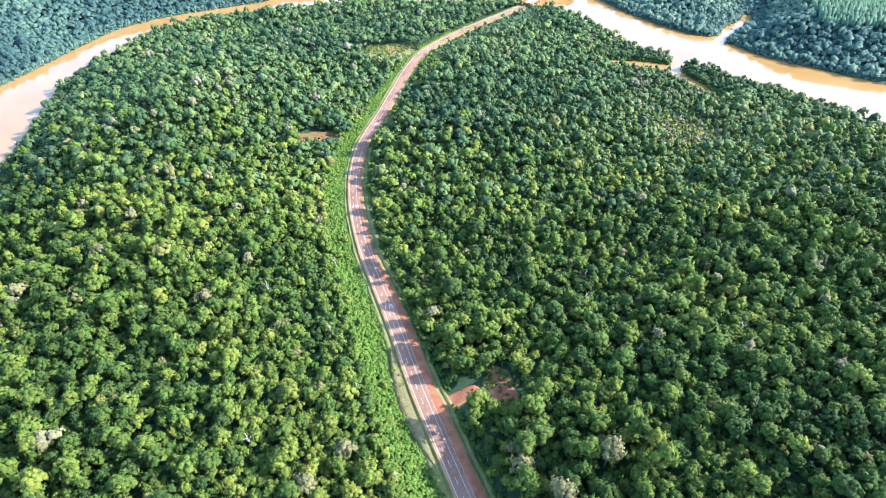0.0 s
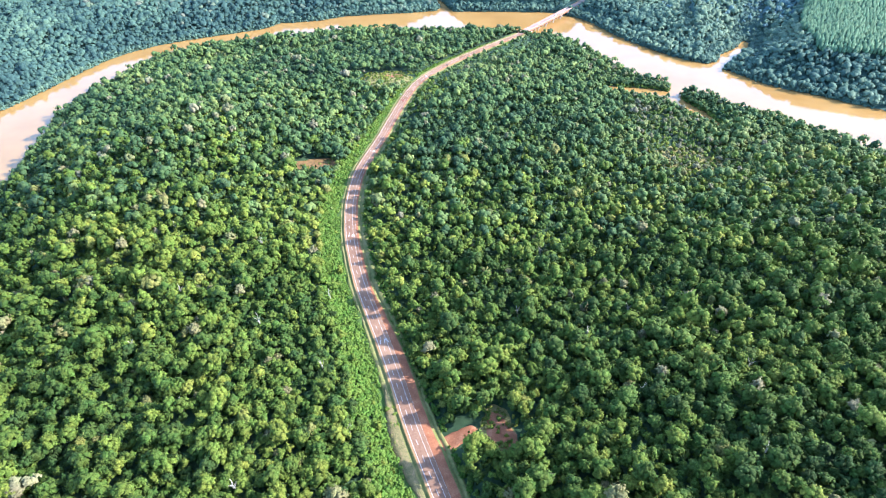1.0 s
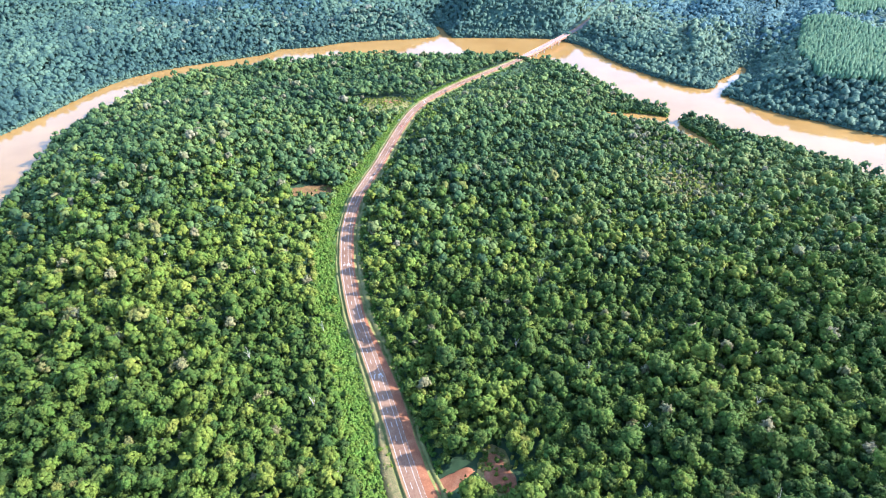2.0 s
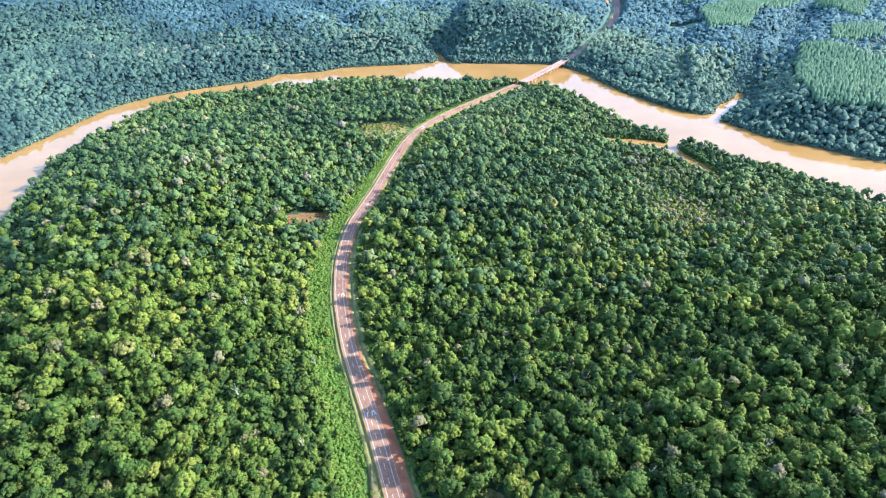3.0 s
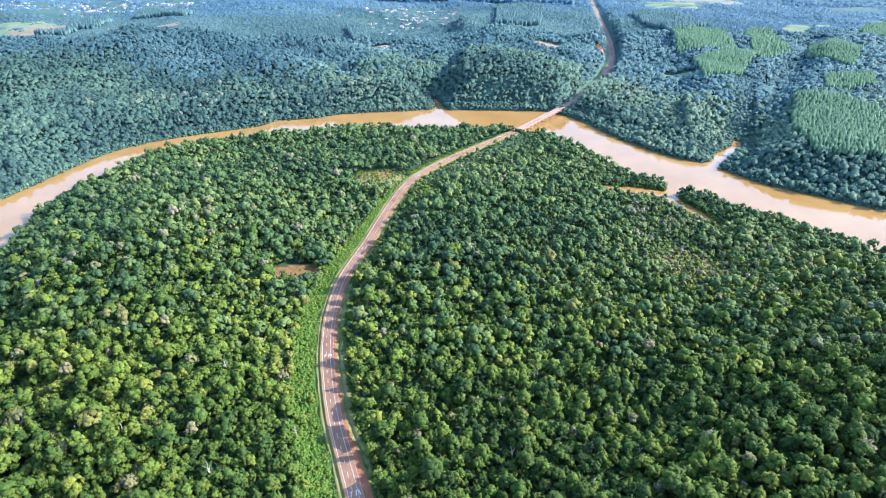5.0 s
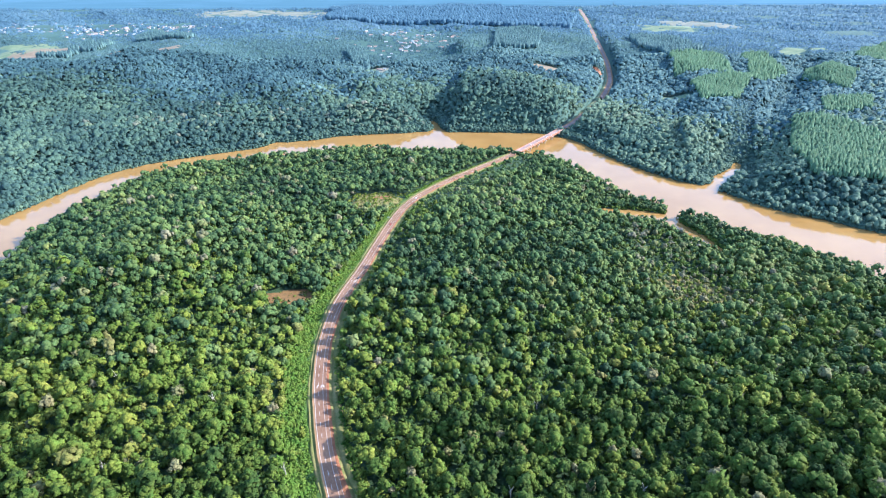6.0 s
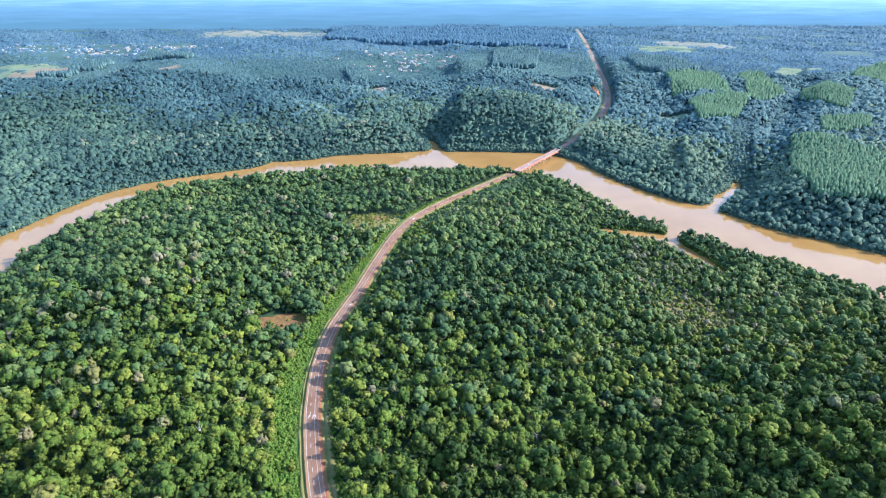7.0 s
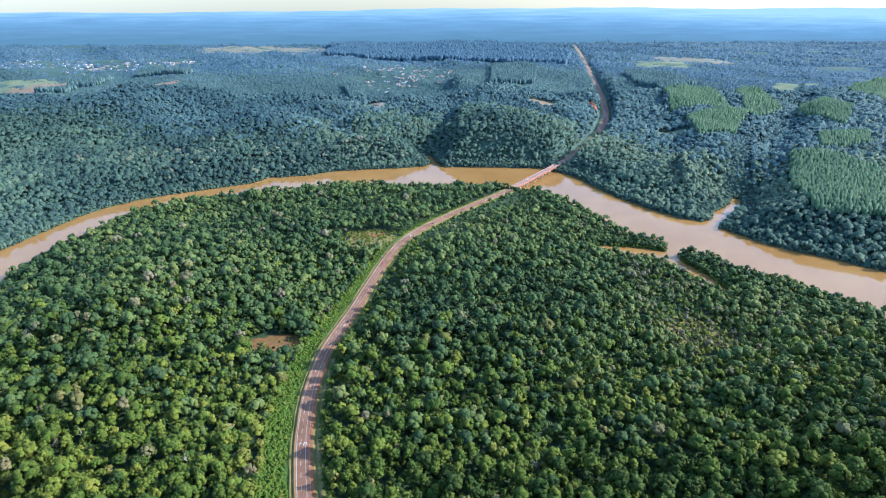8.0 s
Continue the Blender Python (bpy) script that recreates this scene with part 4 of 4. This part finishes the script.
dry = np.exp(-(((q[:, 0] - 520) / 90) ** 2 + ((q[:, 1] - 1400) / 60) ** 2)) + np.exp(-(((q[:, 0] + 640) / 160) ** 2 + ((q[:, 1] - 1330) / 60) ** 2)) + np.exp(-(((q[:, 0] + 250) / 200) ** 2 + ((q[:, 1] - 1420) / 40) ** 2))
tone = np.where(dry * 0.28 > rng.random(len(q)), rng.uniform(0.9, 1.0, len(q)), tone)
# The ravine's shade is put into the tone of the trees along it.
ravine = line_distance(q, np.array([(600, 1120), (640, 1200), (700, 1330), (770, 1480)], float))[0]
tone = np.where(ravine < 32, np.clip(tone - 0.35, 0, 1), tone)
size = np.where(ravine < 24, size * 0.6, size)
# The haze-tinted leaf colour takes over with distance, sooner on the right.
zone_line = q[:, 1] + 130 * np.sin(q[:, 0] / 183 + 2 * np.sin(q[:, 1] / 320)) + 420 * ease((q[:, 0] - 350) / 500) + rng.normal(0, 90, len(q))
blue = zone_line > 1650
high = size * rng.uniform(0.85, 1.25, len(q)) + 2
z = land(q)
for some, mat, words in ((~blue, FAR_LEAF, "dense dark forest on the far bank"), (blue, DISTANT_LEAF, "woods beyond the river, tinted bluish for haze")):
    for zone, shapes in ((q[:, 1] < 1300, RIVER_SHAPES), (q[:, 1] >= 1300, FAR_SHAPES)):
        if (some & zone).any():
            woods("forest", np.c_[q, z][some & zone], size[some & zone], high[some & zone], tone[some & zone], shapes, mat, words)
q = np.vstack([scatter(-2400, 2400, 2080, 2900, 13, 0.5), scatter(-3700, 3700, 2900, 4600, 25, 0.5)])
ok, dn, df, da, sa = free_of(q)
ok &= np.abs(q[:, 0]) < 0.745 * q[:, 1] + 110
for block in BLOCKS:
    ok &= ~inside(q, np.array(block, float))
town = ((q[:, 0] + 1750) / 560) ** 2 + ((q[:, 1] - 3050) / 380) ** 2 < 1
village = ((q[:, 0] + 140) / 210) ** 2 + ((q[:, 1] - 2560) / 380) ** 2 < 1
ok &= ~((town | village) & (rng.random(len(q)) < 0.62))
q = q[ok]
size = np.clip(rng.lognormal(math.log(7.8), 0.25, len(q)), 4.5, 12) * np.where(q[:, 1] > 2900, 1.75, 1)
# Leaf tone is lightened towards the right, where the haze is brighter.
tone = np.clip(0.42 + 0.22 * np.sin(q[:, 0] / 260) * np.sin(q[:, 1] / 310 + 1) + 0.14 * np.sin(q[:, 0] / 90 + q[:, 1] / 130) + 0.22 * ease((q[:, 0] - 700) / 1400) + rng.normal(0, 0.16, len(q)), 0, 0.9)
high = size * rng.uniform(-0.4, -0.15, len(q))
# Trees change to the bluest haze tint with distance, sooner on the right.
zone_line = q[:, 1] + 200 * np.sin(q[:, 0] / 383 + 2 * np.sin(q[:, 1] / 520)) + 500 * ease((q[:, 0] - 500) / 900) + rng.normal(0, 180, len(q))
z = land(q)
for some, mat, words in ((zone_line < 2750, DISTANT_LEAF, "green woods rolling away beyond the river"), (zone_line >= 2750, HAZY_LEAF, "distant woods tinted blue for haze, rolling towards the horizon")):
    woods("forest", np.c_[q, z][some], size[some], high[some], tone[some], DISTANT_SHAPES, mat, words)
for block in BLOCKS:
    poly = np.array(block, float)
    back = poly[:, 1].mean()
    gap = 6.5 if back < 1800 else 9.5 if back < 2700 else 22.0
    q = scatter(poly[:, 0].min(), poly[:, 0].max(), poly[:, 1].min(), poly[:, 1].max(), gap, 0.34)
    ok = free_of(q)[0]
    q = q[ok & inside(q, poly)]
    size = rng.uniform(0.50, 0.70, len(q)) * gap
    top = rng.uniform(21, 25, len(q)) if back < 2700 else rng.uniform(31, 35, len(q))
    shapes, reach = (PLANTED_SHAPES, 2.6) if back < 2700 else (PLANTED_FAR_SHAPES, 1.6)
    # Only near blocks keep eucalyptus green; farther ones take the haze-tinted colours.
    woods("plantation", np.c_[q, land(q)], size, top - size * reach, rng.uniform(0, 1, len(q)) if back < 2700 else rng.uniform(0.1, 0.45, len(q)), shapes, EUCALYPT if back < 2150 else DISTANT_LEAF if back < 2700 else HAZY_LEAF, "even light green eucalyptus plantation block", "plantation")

# ================= open ground =================
KIND = {"dry": (FIELD, "dry straw-coloured field"), "grass": (PASTURE, "yellowish green pasture clearing"), "stubble": (PLOUGHED, "brown ploughed strip"), "brush": (BRUSH, "brownish cut-over scrub land"), "dirt": (RED_SOIL, "bare red earth clearing")}
for k, (cx, cy, ax, ay, turn, kind) in enumerate(FIELDS):
    mat, words = KIND[kind]
    patch("field", cx, cy, ax * 1.05, ay * 1.05, mat, words + " among the woods", "field", 1.0, turn, 20 + k)
patch("clearing", -155, 582, 27, 20, STUBBLE, "orange-brown stubble plot in a forest clearing", "clearing", 0.3, 0.05, 41)
patch("clearing", -92, 878, 49, 41, BRUSH, "yellowish cut brush in a forest clearing", "clearing", 0.3, 0.1, 42)
patch("clearing", -84, 897, 18, 7, RED_SOIL, "burnt reddish soil in the cut brush", "clearing", 0.6, 0.1, 43)
patch("clearing", -152, 931, 17, 20, BRUSH, "small dry clearing in the woods", "clearing", 0.3, 0.1, 44)
patch("clearing", 36, 216, 14, 22, BRUSH, "trampled brush round a dug pit", "clearing", 0.15, 0.15, 47)
patch("clearing", 37, 217, 10, 16, RED_SOIL, "dug red earth pit with scattered brush", "clearing", 0.3, 0.15, 45)
patch("marsh", 325, 655, 40, 42, BRUSH, "brownish yellow marsh scrub between the trees", "marsh", 0.6, 0.2, 48, 10)
patch("dirt_track", 7, 214, 16, 5.5, RED_SOIL, "rutted red earth track joining the road", "track", 1.0, 0.35, 46)


# ================= single trees =================
def trunk_mesh(name, height, girth, limbs, seed, spread=(0.22, 0.36)):
    """A tapered, slightly bent trunk that forks into limbs."""
    r = np.random.default_rng(seed)
    bm = bmesh.new()

    def stem(a, b, ra, rb, sides=6, pieces=3, bend=0.06):
        a, b = Vector(a), Vector(b)
        along = b - a
        side = along.orthogonal().normalized()
        up = along.cross(side).normalized()
        last = None
        for k in range(pieces + 1):
            t = k / pieces
            mid = a.lerp(b, t) + side * math.sin(t * math.pi) * along.length * bend
            rad = ra + (rb - ra) * t
            ring = [bm.verts.new(mid + (side * math.cos(j * 2 * math.pi / sides) + up * math.sin(j * 2 * math.pi / sides)) * rad) for j in range(sides)]
            if last:
                for j in range(sides):
                    bm.faces.new((last[j], last[(j + 1) % sides], ring[(j + 1) % sides], ring[j]))
            last = ring
        bm.faces.new(last)

    stem((0, 0, -0.6), (r.uniform(-0.3, 0.3), r.uniform(-0.3, 0.3), height * 0.72), girth, girth * 0.55)
    for k in range(limbs):
        a = k * 2.4 + r.uniform(-0.4, 0.4)
        base = height * r.uniform(0.45, 0.72)
        reach = height * r.uniform(*spread)
        stem((0, 0, base), (math.cos(a) * reach, math.sin(a) * reach, base + height * r.uniform(0.18, 0.34)), girth * 0.42, girth * 0.12, 5, 2, 0.1)
    me = bpy.data.meshes.new(name)
    bm.to_mesh(me)
    bm.free()
    me.materials.append(BARK)
    for face in me.polygons:
        face.use_smooth = True
    return me


TRUNKS = [trunk_mesh("trunk", 10, 0.34, 4, 60 + k) for k in range(5)]
TONES = ((0.10, "dark green broad-leaved tree in dense forest"), (0.30, "deep green broad-leaved tree in dense forest"), (0.50, "mid green broad-leaved tree with a lumpy crown"),
         (0.68, "fresh green tree with a rounded leafy crown"), (0.82, "yellow-green tree with a bright leafy crown"), (0.95, "pale dry tree with a greyish-tan crown"))
CROWNS = {}
for k, (sv, sf, sn) in enumerate(NEAR_SHAPES):
    for j, (tone_value, _) in enumerate(TONES):
        CROWNS[k, j] = mesh_from("crown", sv, sf, LEAF, True, np.full(len(sv), tone_value), sn)
for k, (at, r, h, t) in enumerate(zip(single_at, single_size, single_high, single_tone)):
    j = min(range(len(TONES)), key=lambda n: abs(TONES[n][0] - t))
    tree = new("tree")
    tree.location = at
    tree.rotation_euler.z = rng.uniform(0, 6.28)
    trunk = new("trunk", TRUNKS[k % len(TRUNKS)])
    crown = new("crown", CROWNS[k % len(NEAR_SHAPES), j])
    trunk.scale = (r / 4.5, r / 4.5, max(0.3, h + 0.4 * r) / 10)
    crown.scale = (r, r, r * rng.uniform(0.9, 1.15))
    crown.location.z = h
    trunk.parent = crown.parent = tree
    tagged(tree, TONES[j][1], "tree", "trees of the near forest")


def bare_tree(x, y, height, seed):
    """A dead tree: pale trunk and forking limbs that stand out of the canopy."""
    z = float(land(np.array([(x, y)], float))[0])
    tree = new("dead_tree")
    tree.location = (x, y, z)
    limb = new("trunk", trunk_mesh("trunk", height, 0.42, 7, seed, (0.06, 0.17)))
    limb.data.materials[0] = PALE_BARK
    limb.parent = tree
    tagged(tree, "leafless dead tree with a pale bleached trunk", "tree", "dead trees in the canopy")


PALE_BARK = mottled("bleached_bark", (0.26, 0.22, 0.17), (0.46, 0.41, 0.34), 1.5, 0.3)
for k, (x, y, h) in enumerate(((-85, 258, 21), (131, 236, 19), (-166, 402, 19), (-222, 272, 18), (-167, 220, 19), (-210, 330, 18), (92, 420, 18), (230, 300, 19), (-60, 210, 17), (180, 180, 19), (-30, 150, 17), (-118, 168, 18), (-140, 300, 18), (-95, 340, 17), (-250, 420, 18), (205, 250, 18), (150, 330, 18), (260, 420, 18), (110, 300, 17), (60, 330, 18))):
    bare_tree(x, y, h, 80 + k)


# ================= road markings =================
def at_road(y, side):
    """A place on the near road's surface and the heading there."""
    i = int(np.argmin(np.abs(ROAD_A[:, 1] - y)))
    d = ROAD_A[i + 1] - ROAD_A[i - 1]
    d = d / np.linalg.norm(d)
    x0, y0, z0 = ROAD_A[i]
    return Vector((x0 + d[1] * side, y0 - d[0] * side, z0 + 0.2 - 0.02 * abs(side))), math.atan2(-d[0], d[1])


crown_h = lambda o: 0.2 - 0.02 * abs(o + 0.2) + 0.006
for o, w, words in ((-4.75, 0.17, "white edge line"), (2.1, 0.11, "white lane line"), (4.75, 0.17, "white edge line")):
    line = sweep("road_line", ROAD_A, [(o - w, crown_h(o)), (o + w, crown_h(o))], PAINT)
    tagged(line, "worn continuous " + words + " painted on asphalt", "road line", kind="structure")
dash_bm = bmesh.new()
boxed(dash_bm, (-0.14, -2.3, -0.01), (0.14, 2.3, 0.008))
dash_me = bpy.data.meshes.new("dash")
dash_bm.to_mesh(dash_me)
dash_bm.free()
dash_me.materials.append(PAINT)
centre = tagged(new("centre_line"), "broken white centre line of painted dashes", "road line", kind="structure")
for k in range(3, int(len(ROAD_A) / 3)):
    i = k * 3
    if i + 1 >= len(ROAD_A):
        break
    d = ROAD_A[i + 1] - ROAD_A[i - 1]
    d /= np.linalg.norm(d)
    dash = new("dash", dash_me)
    dash.location = (ROAD_A[i, 0] - d[1] * 1.5, ROAD_A[i, 1] + d[0] * 1.5, ROAD_A[i, 2] + crown_h(-1.5) + 0.006)
    dash.rotation_euler = (math.asin(d[2]), 0, math.atan2(-d[0], d[1]))
    dash.parent = centre


def lane_arrow(y, side, flip):
    """A painted arrow that bends into the next lane."""
    bm = bmesh.new()
    pts = [(0.0 + flip * 0.75 * (3 * (t / 8) ** 2 - 2 * (t / 8) ** 3), -1.9 + t * 0.40) for t in range(9)]
    left = [bm.verts.new((x - 0.34, v, 0)) for x, v in pts]
    right = [bm.verts.new((x + 0.34, v, 0)) for x, v in pts]
    for a, b, c, d in zip(left, right, right[1:], left[1:]):
        bm.faces.new((a, b, c, d))
    x, v = pts[-1]
    bm.faces.new([bm.verts.new(q) for q in ((x - 0.85, v - 0.1, 0), (x + 0.85, v - 0.1, 0), (x + flip * 0.35, v + 1.5, 0))])
    geom = bmesh.ops.extrude_face_region(bm, geom=bm.faces[:])
    bmesh.ops.translate(bm, verts=[e for e in geom["geom"] if isinstance(e, bmesh.types.BMVert)], vec=(0, 0, 0.012))
    ob = part("lane_arrow", bm, PAINT)
    ob.location, ob.rotation_euler.z = at_road(y, side)
    ob.location.z += 0.015
    tagged(ob, "white curved lane arrow painted on asphalt", "road marking", "lane arrows on the road", "structure")


for y in (298, 436, 623):
    for side, flip in ((-3.1, 1), (0.3, 1), (3.4, -1)):
        lane_arrow(y, side, flip)


# ================= bridge =================
PALE_CONCRETE = mottled("pale_concrete", (0.36, 0.29, 0.24), (0.58, 0.50, 0.43), 3, 0.5)


def bridge():
    a, b = Vector((160, 1184, 12.5)), Vector((306, 1385, 12.5))
    length = (b - a).length
    root = new("bridge")
    root.location = a
    root.rotation_euler.z = math.atan2(-(b - a).x, (b - a).y)
    bm = bmesh.new()
    boxed(bm, (-6.2, -3, -0.5), (6.2, length + 3, 0.0))
    bmesh.ops.bevel(bm, geom=bm.edges[:], offset=0.06, segments=1, affect="EDGES")
    part("deck", bm, CONCRETE, root)
    bm = bmesh.new()
    boxed(bm, (-4.9, -3, 0.004), (4.9, length + 3, 0.08))
    part("roadway", bm, GREY_ASPHALT, root, "worn pinkish asphalt surface")
    for x in (-4.0, 0.0, 4.0):
        bm = bmesh.new()
        boxed(bm, (x - 0.35, -2, -4.2), (x + 0.35, length + 2, -0.5))
        boxed(bm, (x - 0.7, -2, -4.4), (x + 0.7, length + 2, -4.15))
        part("girder", bm, RUST_PAINT, root, "rust-red girder")
    for side in (-1, 1):
        bm = bmesh.new()
        for zz, hh in ((0.45, 0.12), (0.85, 0.12), (1.25, 0.18)):
            boxed(bm, (side * 5.75 - 0.12, -3, zz), (side * 5.75 + 0.12, length + 3, zz + hh))
        boxed(bm, (side * 5.75 - 0.35, -3, 0), (side * 5.75 + 0.35, length + 3, 0.3))
        rail = part("railing", bm, RUST_PAINT, root, "red-painted railing")
        post = bmesh.new()
        boxed(post, (-0.38, -0.9, 0), (0.38, 0.9, 1.55))
        me = bpy.data.meshes.new("post")
        post.to_mesh(me)
        post.free()
        me.materials.append(PALE_CONCRETE)
        for k in range(29):
            ob = new("post", me)
            ob.location = (side * 5.75, k * length / 28, 0.0)
            ob.parent = rail
    for k in range(1, 7):
        y = k * length / 7
        bm = bmesh.new()
        for x in (-3.6, 3.6):
            g = bmesh.ops.create_cone(bm, cap_ends=True, segments=14, radius1=1.25, radius2=1.0, depth=14)["verts"]
            bmesh.ops.translate(bm, verts=g, vec=(x, y, -12.9))
        boxed(bm, (-7.2, y - 1.3, -6.1), (7.2, y + 1.3, -4.42))
        part("pier", bm, PALE_CONCRETE, root, "pale concrete pier")
    for y in (-3, length + 3):
        bm = bmesh.new()
        boxed(bm, (-6.0, y - 2.5, -14), (6.0, y + 2.5, -4.42))
        part("abutment", bm, CONCRETE, root)
    tagged(root, "long road bridge with red railings over the brown river", "bridge")


bridge()


# ================= vehicles =================
def car(place, turn, paint, label, long=4.3, tall=1.45, bed=False):
    root = new("car")
    root.location, root.rotation_euler.z = place, turn
    h = long / 2
    side = [(-h, 0.35), (-h, 0.8), (-h + 0.25, 0.92), (-0.35 * h, 0.95), (h * 0.5, 0.92), (h - 0.1, 0.78), (h, 0.6), (h, 0.35)]
    cab = [(-h + 0.35, 0.94), (-h + 0.75, tall), (0.15, tall), (0.85, 0.94)] if not bed else [(-0.5, 0.94), (-0.35, tall), (0.6, tall), (1.2, 0.94)]
    for name, outline, wide, mat, inset in (("body", side, 0.87, paint, 0.0), ("cabin", cab, 0.78, GLASS, 0.12)):
        bm = bmesh.new()
        rows = [[bm.verts.new((s * (wide - (inset if zz > 1.1 else 0)), yy, zz)) for yy, zz in outline] for s in (-1, 1)]
        for i in range(len(outline)):
            j = (i + 1) % len(outline)
            bm.faces.new((rows[0][i], rows[0][j], rows[1][j], rows[1][i]))
        bm.faces.new(rows[0][::-1])
        bm.faces.new(rows[1])
        bmesh.ops.recalc_face_normals(bm, faces=bm.faces[:])
        bmesh.ops.bevel(bm, geom=bm.edges[:], offset=0.04, segments=2, affect="EDGES")
        part(name, bm, mat, root)
    bm = bmesh.new()
    ys = (cab[1][0] - 0.05, cab[2][0] + 0.05)
    boxed(bm, (-0.68, ys[0], tall - 0.01), (0.68, ys[1], tall + 0.05))
    part("roof", bm, paint, root)
    for x in (-0.82, 0.82):
        for y in (-h + 0.8, h - 0.8):
            bm = bmesh.new()
            bmesh.ops.create_cone(bm, cap_ends=True, segments=14, radius1=0.32, radius2=0.32, depth=0.2, matrix=Matrix.Translation((x, y, 0.32)) @ Matrix.Rotation(math.pi / 2, 4, "Y"))
            part("wheel", bm, RUBBER, root)
    for x in (-0.6, 0.6):
        bm = bmesh.new()
        boxed(bm, (x - 0.17, h - 0.06, 0.58), (x + 0.17, h + 0.03, 0.72))
        part("headlight", bm, LAMP_GLASS, root)
    tagged(root, label, "car", "cars on the road")
    return root


for y, side, paint, words, extra in ((892, 1.2, WHITE_PAINT, "white hatchback car driving on the road", {}), (628, 3.2, DARK_PAINT, "dark grey car in the outer lane", {}),
                                     (786, 0.3, RED_PAINT, "small red pickup on the forest road", {"long": 5.0, "bed": True}), (950, 3.0, DARK_PAINT, "dark car on the road near the bridge", {})):
    at, turn = at_road(y, side)
    car(at, turn, paint, words, **extra)
way = math.atan2(-146, 201)
for k, paint, words in ((0.3, WHITE_PAINT, "white car crossing the bridge"), (0.62, WHITE_PAINT, "white van-like car crossing the bridge")):
    car((160 + 146 * k + 1.5, 1184 + 201 * k - 1.2, 12.59), way, paint, words, tall=1.6)


def road_sign(x, y, turn, label):
    z = float(land(np.array([(x, y)], float))[0])
    root = new("road_sign")
    root.location, root.rotation_euler.z = (x, y, z), turn
    for dx in (-0.7, 0.7):
        bm = bmesh.new()
        bmesh.ops.create_cone(bm, cap_ends=True, segments=8, radius1=0.06, radius2=0.06, depth=4.2, matrix=Matrix.Translation((dx, 0, 2.1)))
        part("post", bm, STEEL, root)
    bm = bmesh.new()
    boxed(bm, (-1.2, -0.12, 2.6), (1.2, -0.07, 4.3))
    bmesh.ops.bevel(bm, geom=bm.edges[:], offset=0.02, segments=1, affect="EDGES")
    part("panel", bm, WHITE_PAINT, root, "white sign panel")
    tagged(root, label, "road sign", "signs along the road")


road_sign(-86.5, 519, 0.1, "white road sign on steel posts in the verge")
road_sign(-67, 811, -0.2, "white road sign beside the forest edge")


# ================= town beyond the river =================
def house(w, d, h, roof_mat, label):
    root = new("house")
    bm = bmesh.new()
    boxed(bm, (-w / 2, -d / 2, -1.5), (w / 2, d / 2, h))
    part("wall", bm, PLASTER, root)
    bm = bmesh.new()
    e, top = 0.8, h + d * 0.24
    lo = [bm.verts.new(q) for q in ((-w / 2 - e, -d / 2 - e, h - 0.1), (w / 2 + e, -d / 2 - e, h - 0.1), (w / 2 + e, d / 2 + e, h - 0.1), (-w / 2 - e, d / 2 + e, h - 0.1))]
    r0, r1 = bm.verts.new((-w / 2 - e, 0, top)), bm.verts.new((w / 2 + e, 0, top))
    for face in ((lo[0], lo[1], r1, r0), (lo[2], lo[3], r0, r1), (lo[1], lo[2], r1), (lo[3], lo[0], r0), (lo[3], lo[2], lo[1], lo[0])):
        bm.faces.new(face)
    part("roof", bm, roof_mat, root)
    for x in (-w * 0.28, w * 0.28):
        bm = bmesh.new()
        boxed(bm, (x - 0.8, -d / 2 - 0.06, 1.0), (x + 0.8, -d / 2 + 0.02, 2.3))
        part("window", bm, GLASS, root)
    bm = bmesh.new()
    boxed(bm, (-0.6, -d / 2 - 0.06, 0), (0.6, -d / 2 + 0.02, 2.1))
    part("door", bm, DARK_PAINT, root)
    return tagged(root, label, "house", "houses of the far town")


MODELS = [house(8.5, 6.5, 3.0, TILE, "pale house with a red clay tile roof"), house(14, 8, 3.6, SHEET, "long building with a pale sheet roof"),
          house(7.5, 6, 3.0, SHEET, "small house with a white roof"), house(15, 9, 3.8, TILE, "broad building with a reddish roof")]
homes = np.random.default_rng(5)
spots = []
for cx, cy, sx, sy, many in ((-2150, 3150, 360, 260, 78), (-1640, 2950, 240, 170, 70), (-1390, 3180, 160, 90, 44), (-150, 2740, 210, 220, 60), (-130, 2430, 160, 180, 40), (-205, 1985, 40, 16, 3), (458, 1345, 14, 8, 2)):
    for k in range(many):
        spots.append((cx + homes.normal(0, 0.6) * sx, cy + homes.normal(0, 0.6) * sy))
ground_z = land(np.array(spots))
for k, ((x, y), z) in enumerate(zip(spots, ground_z)):
    m = pose(x, y, z + 0.3, 0, 0, homes.uniform(-40, 40))
    if k < len(MODELS):
        MODELS[k].matrix_basis = m
    else:
        copy_thing(MODELS[homes.integers(len(MODELS))], m)
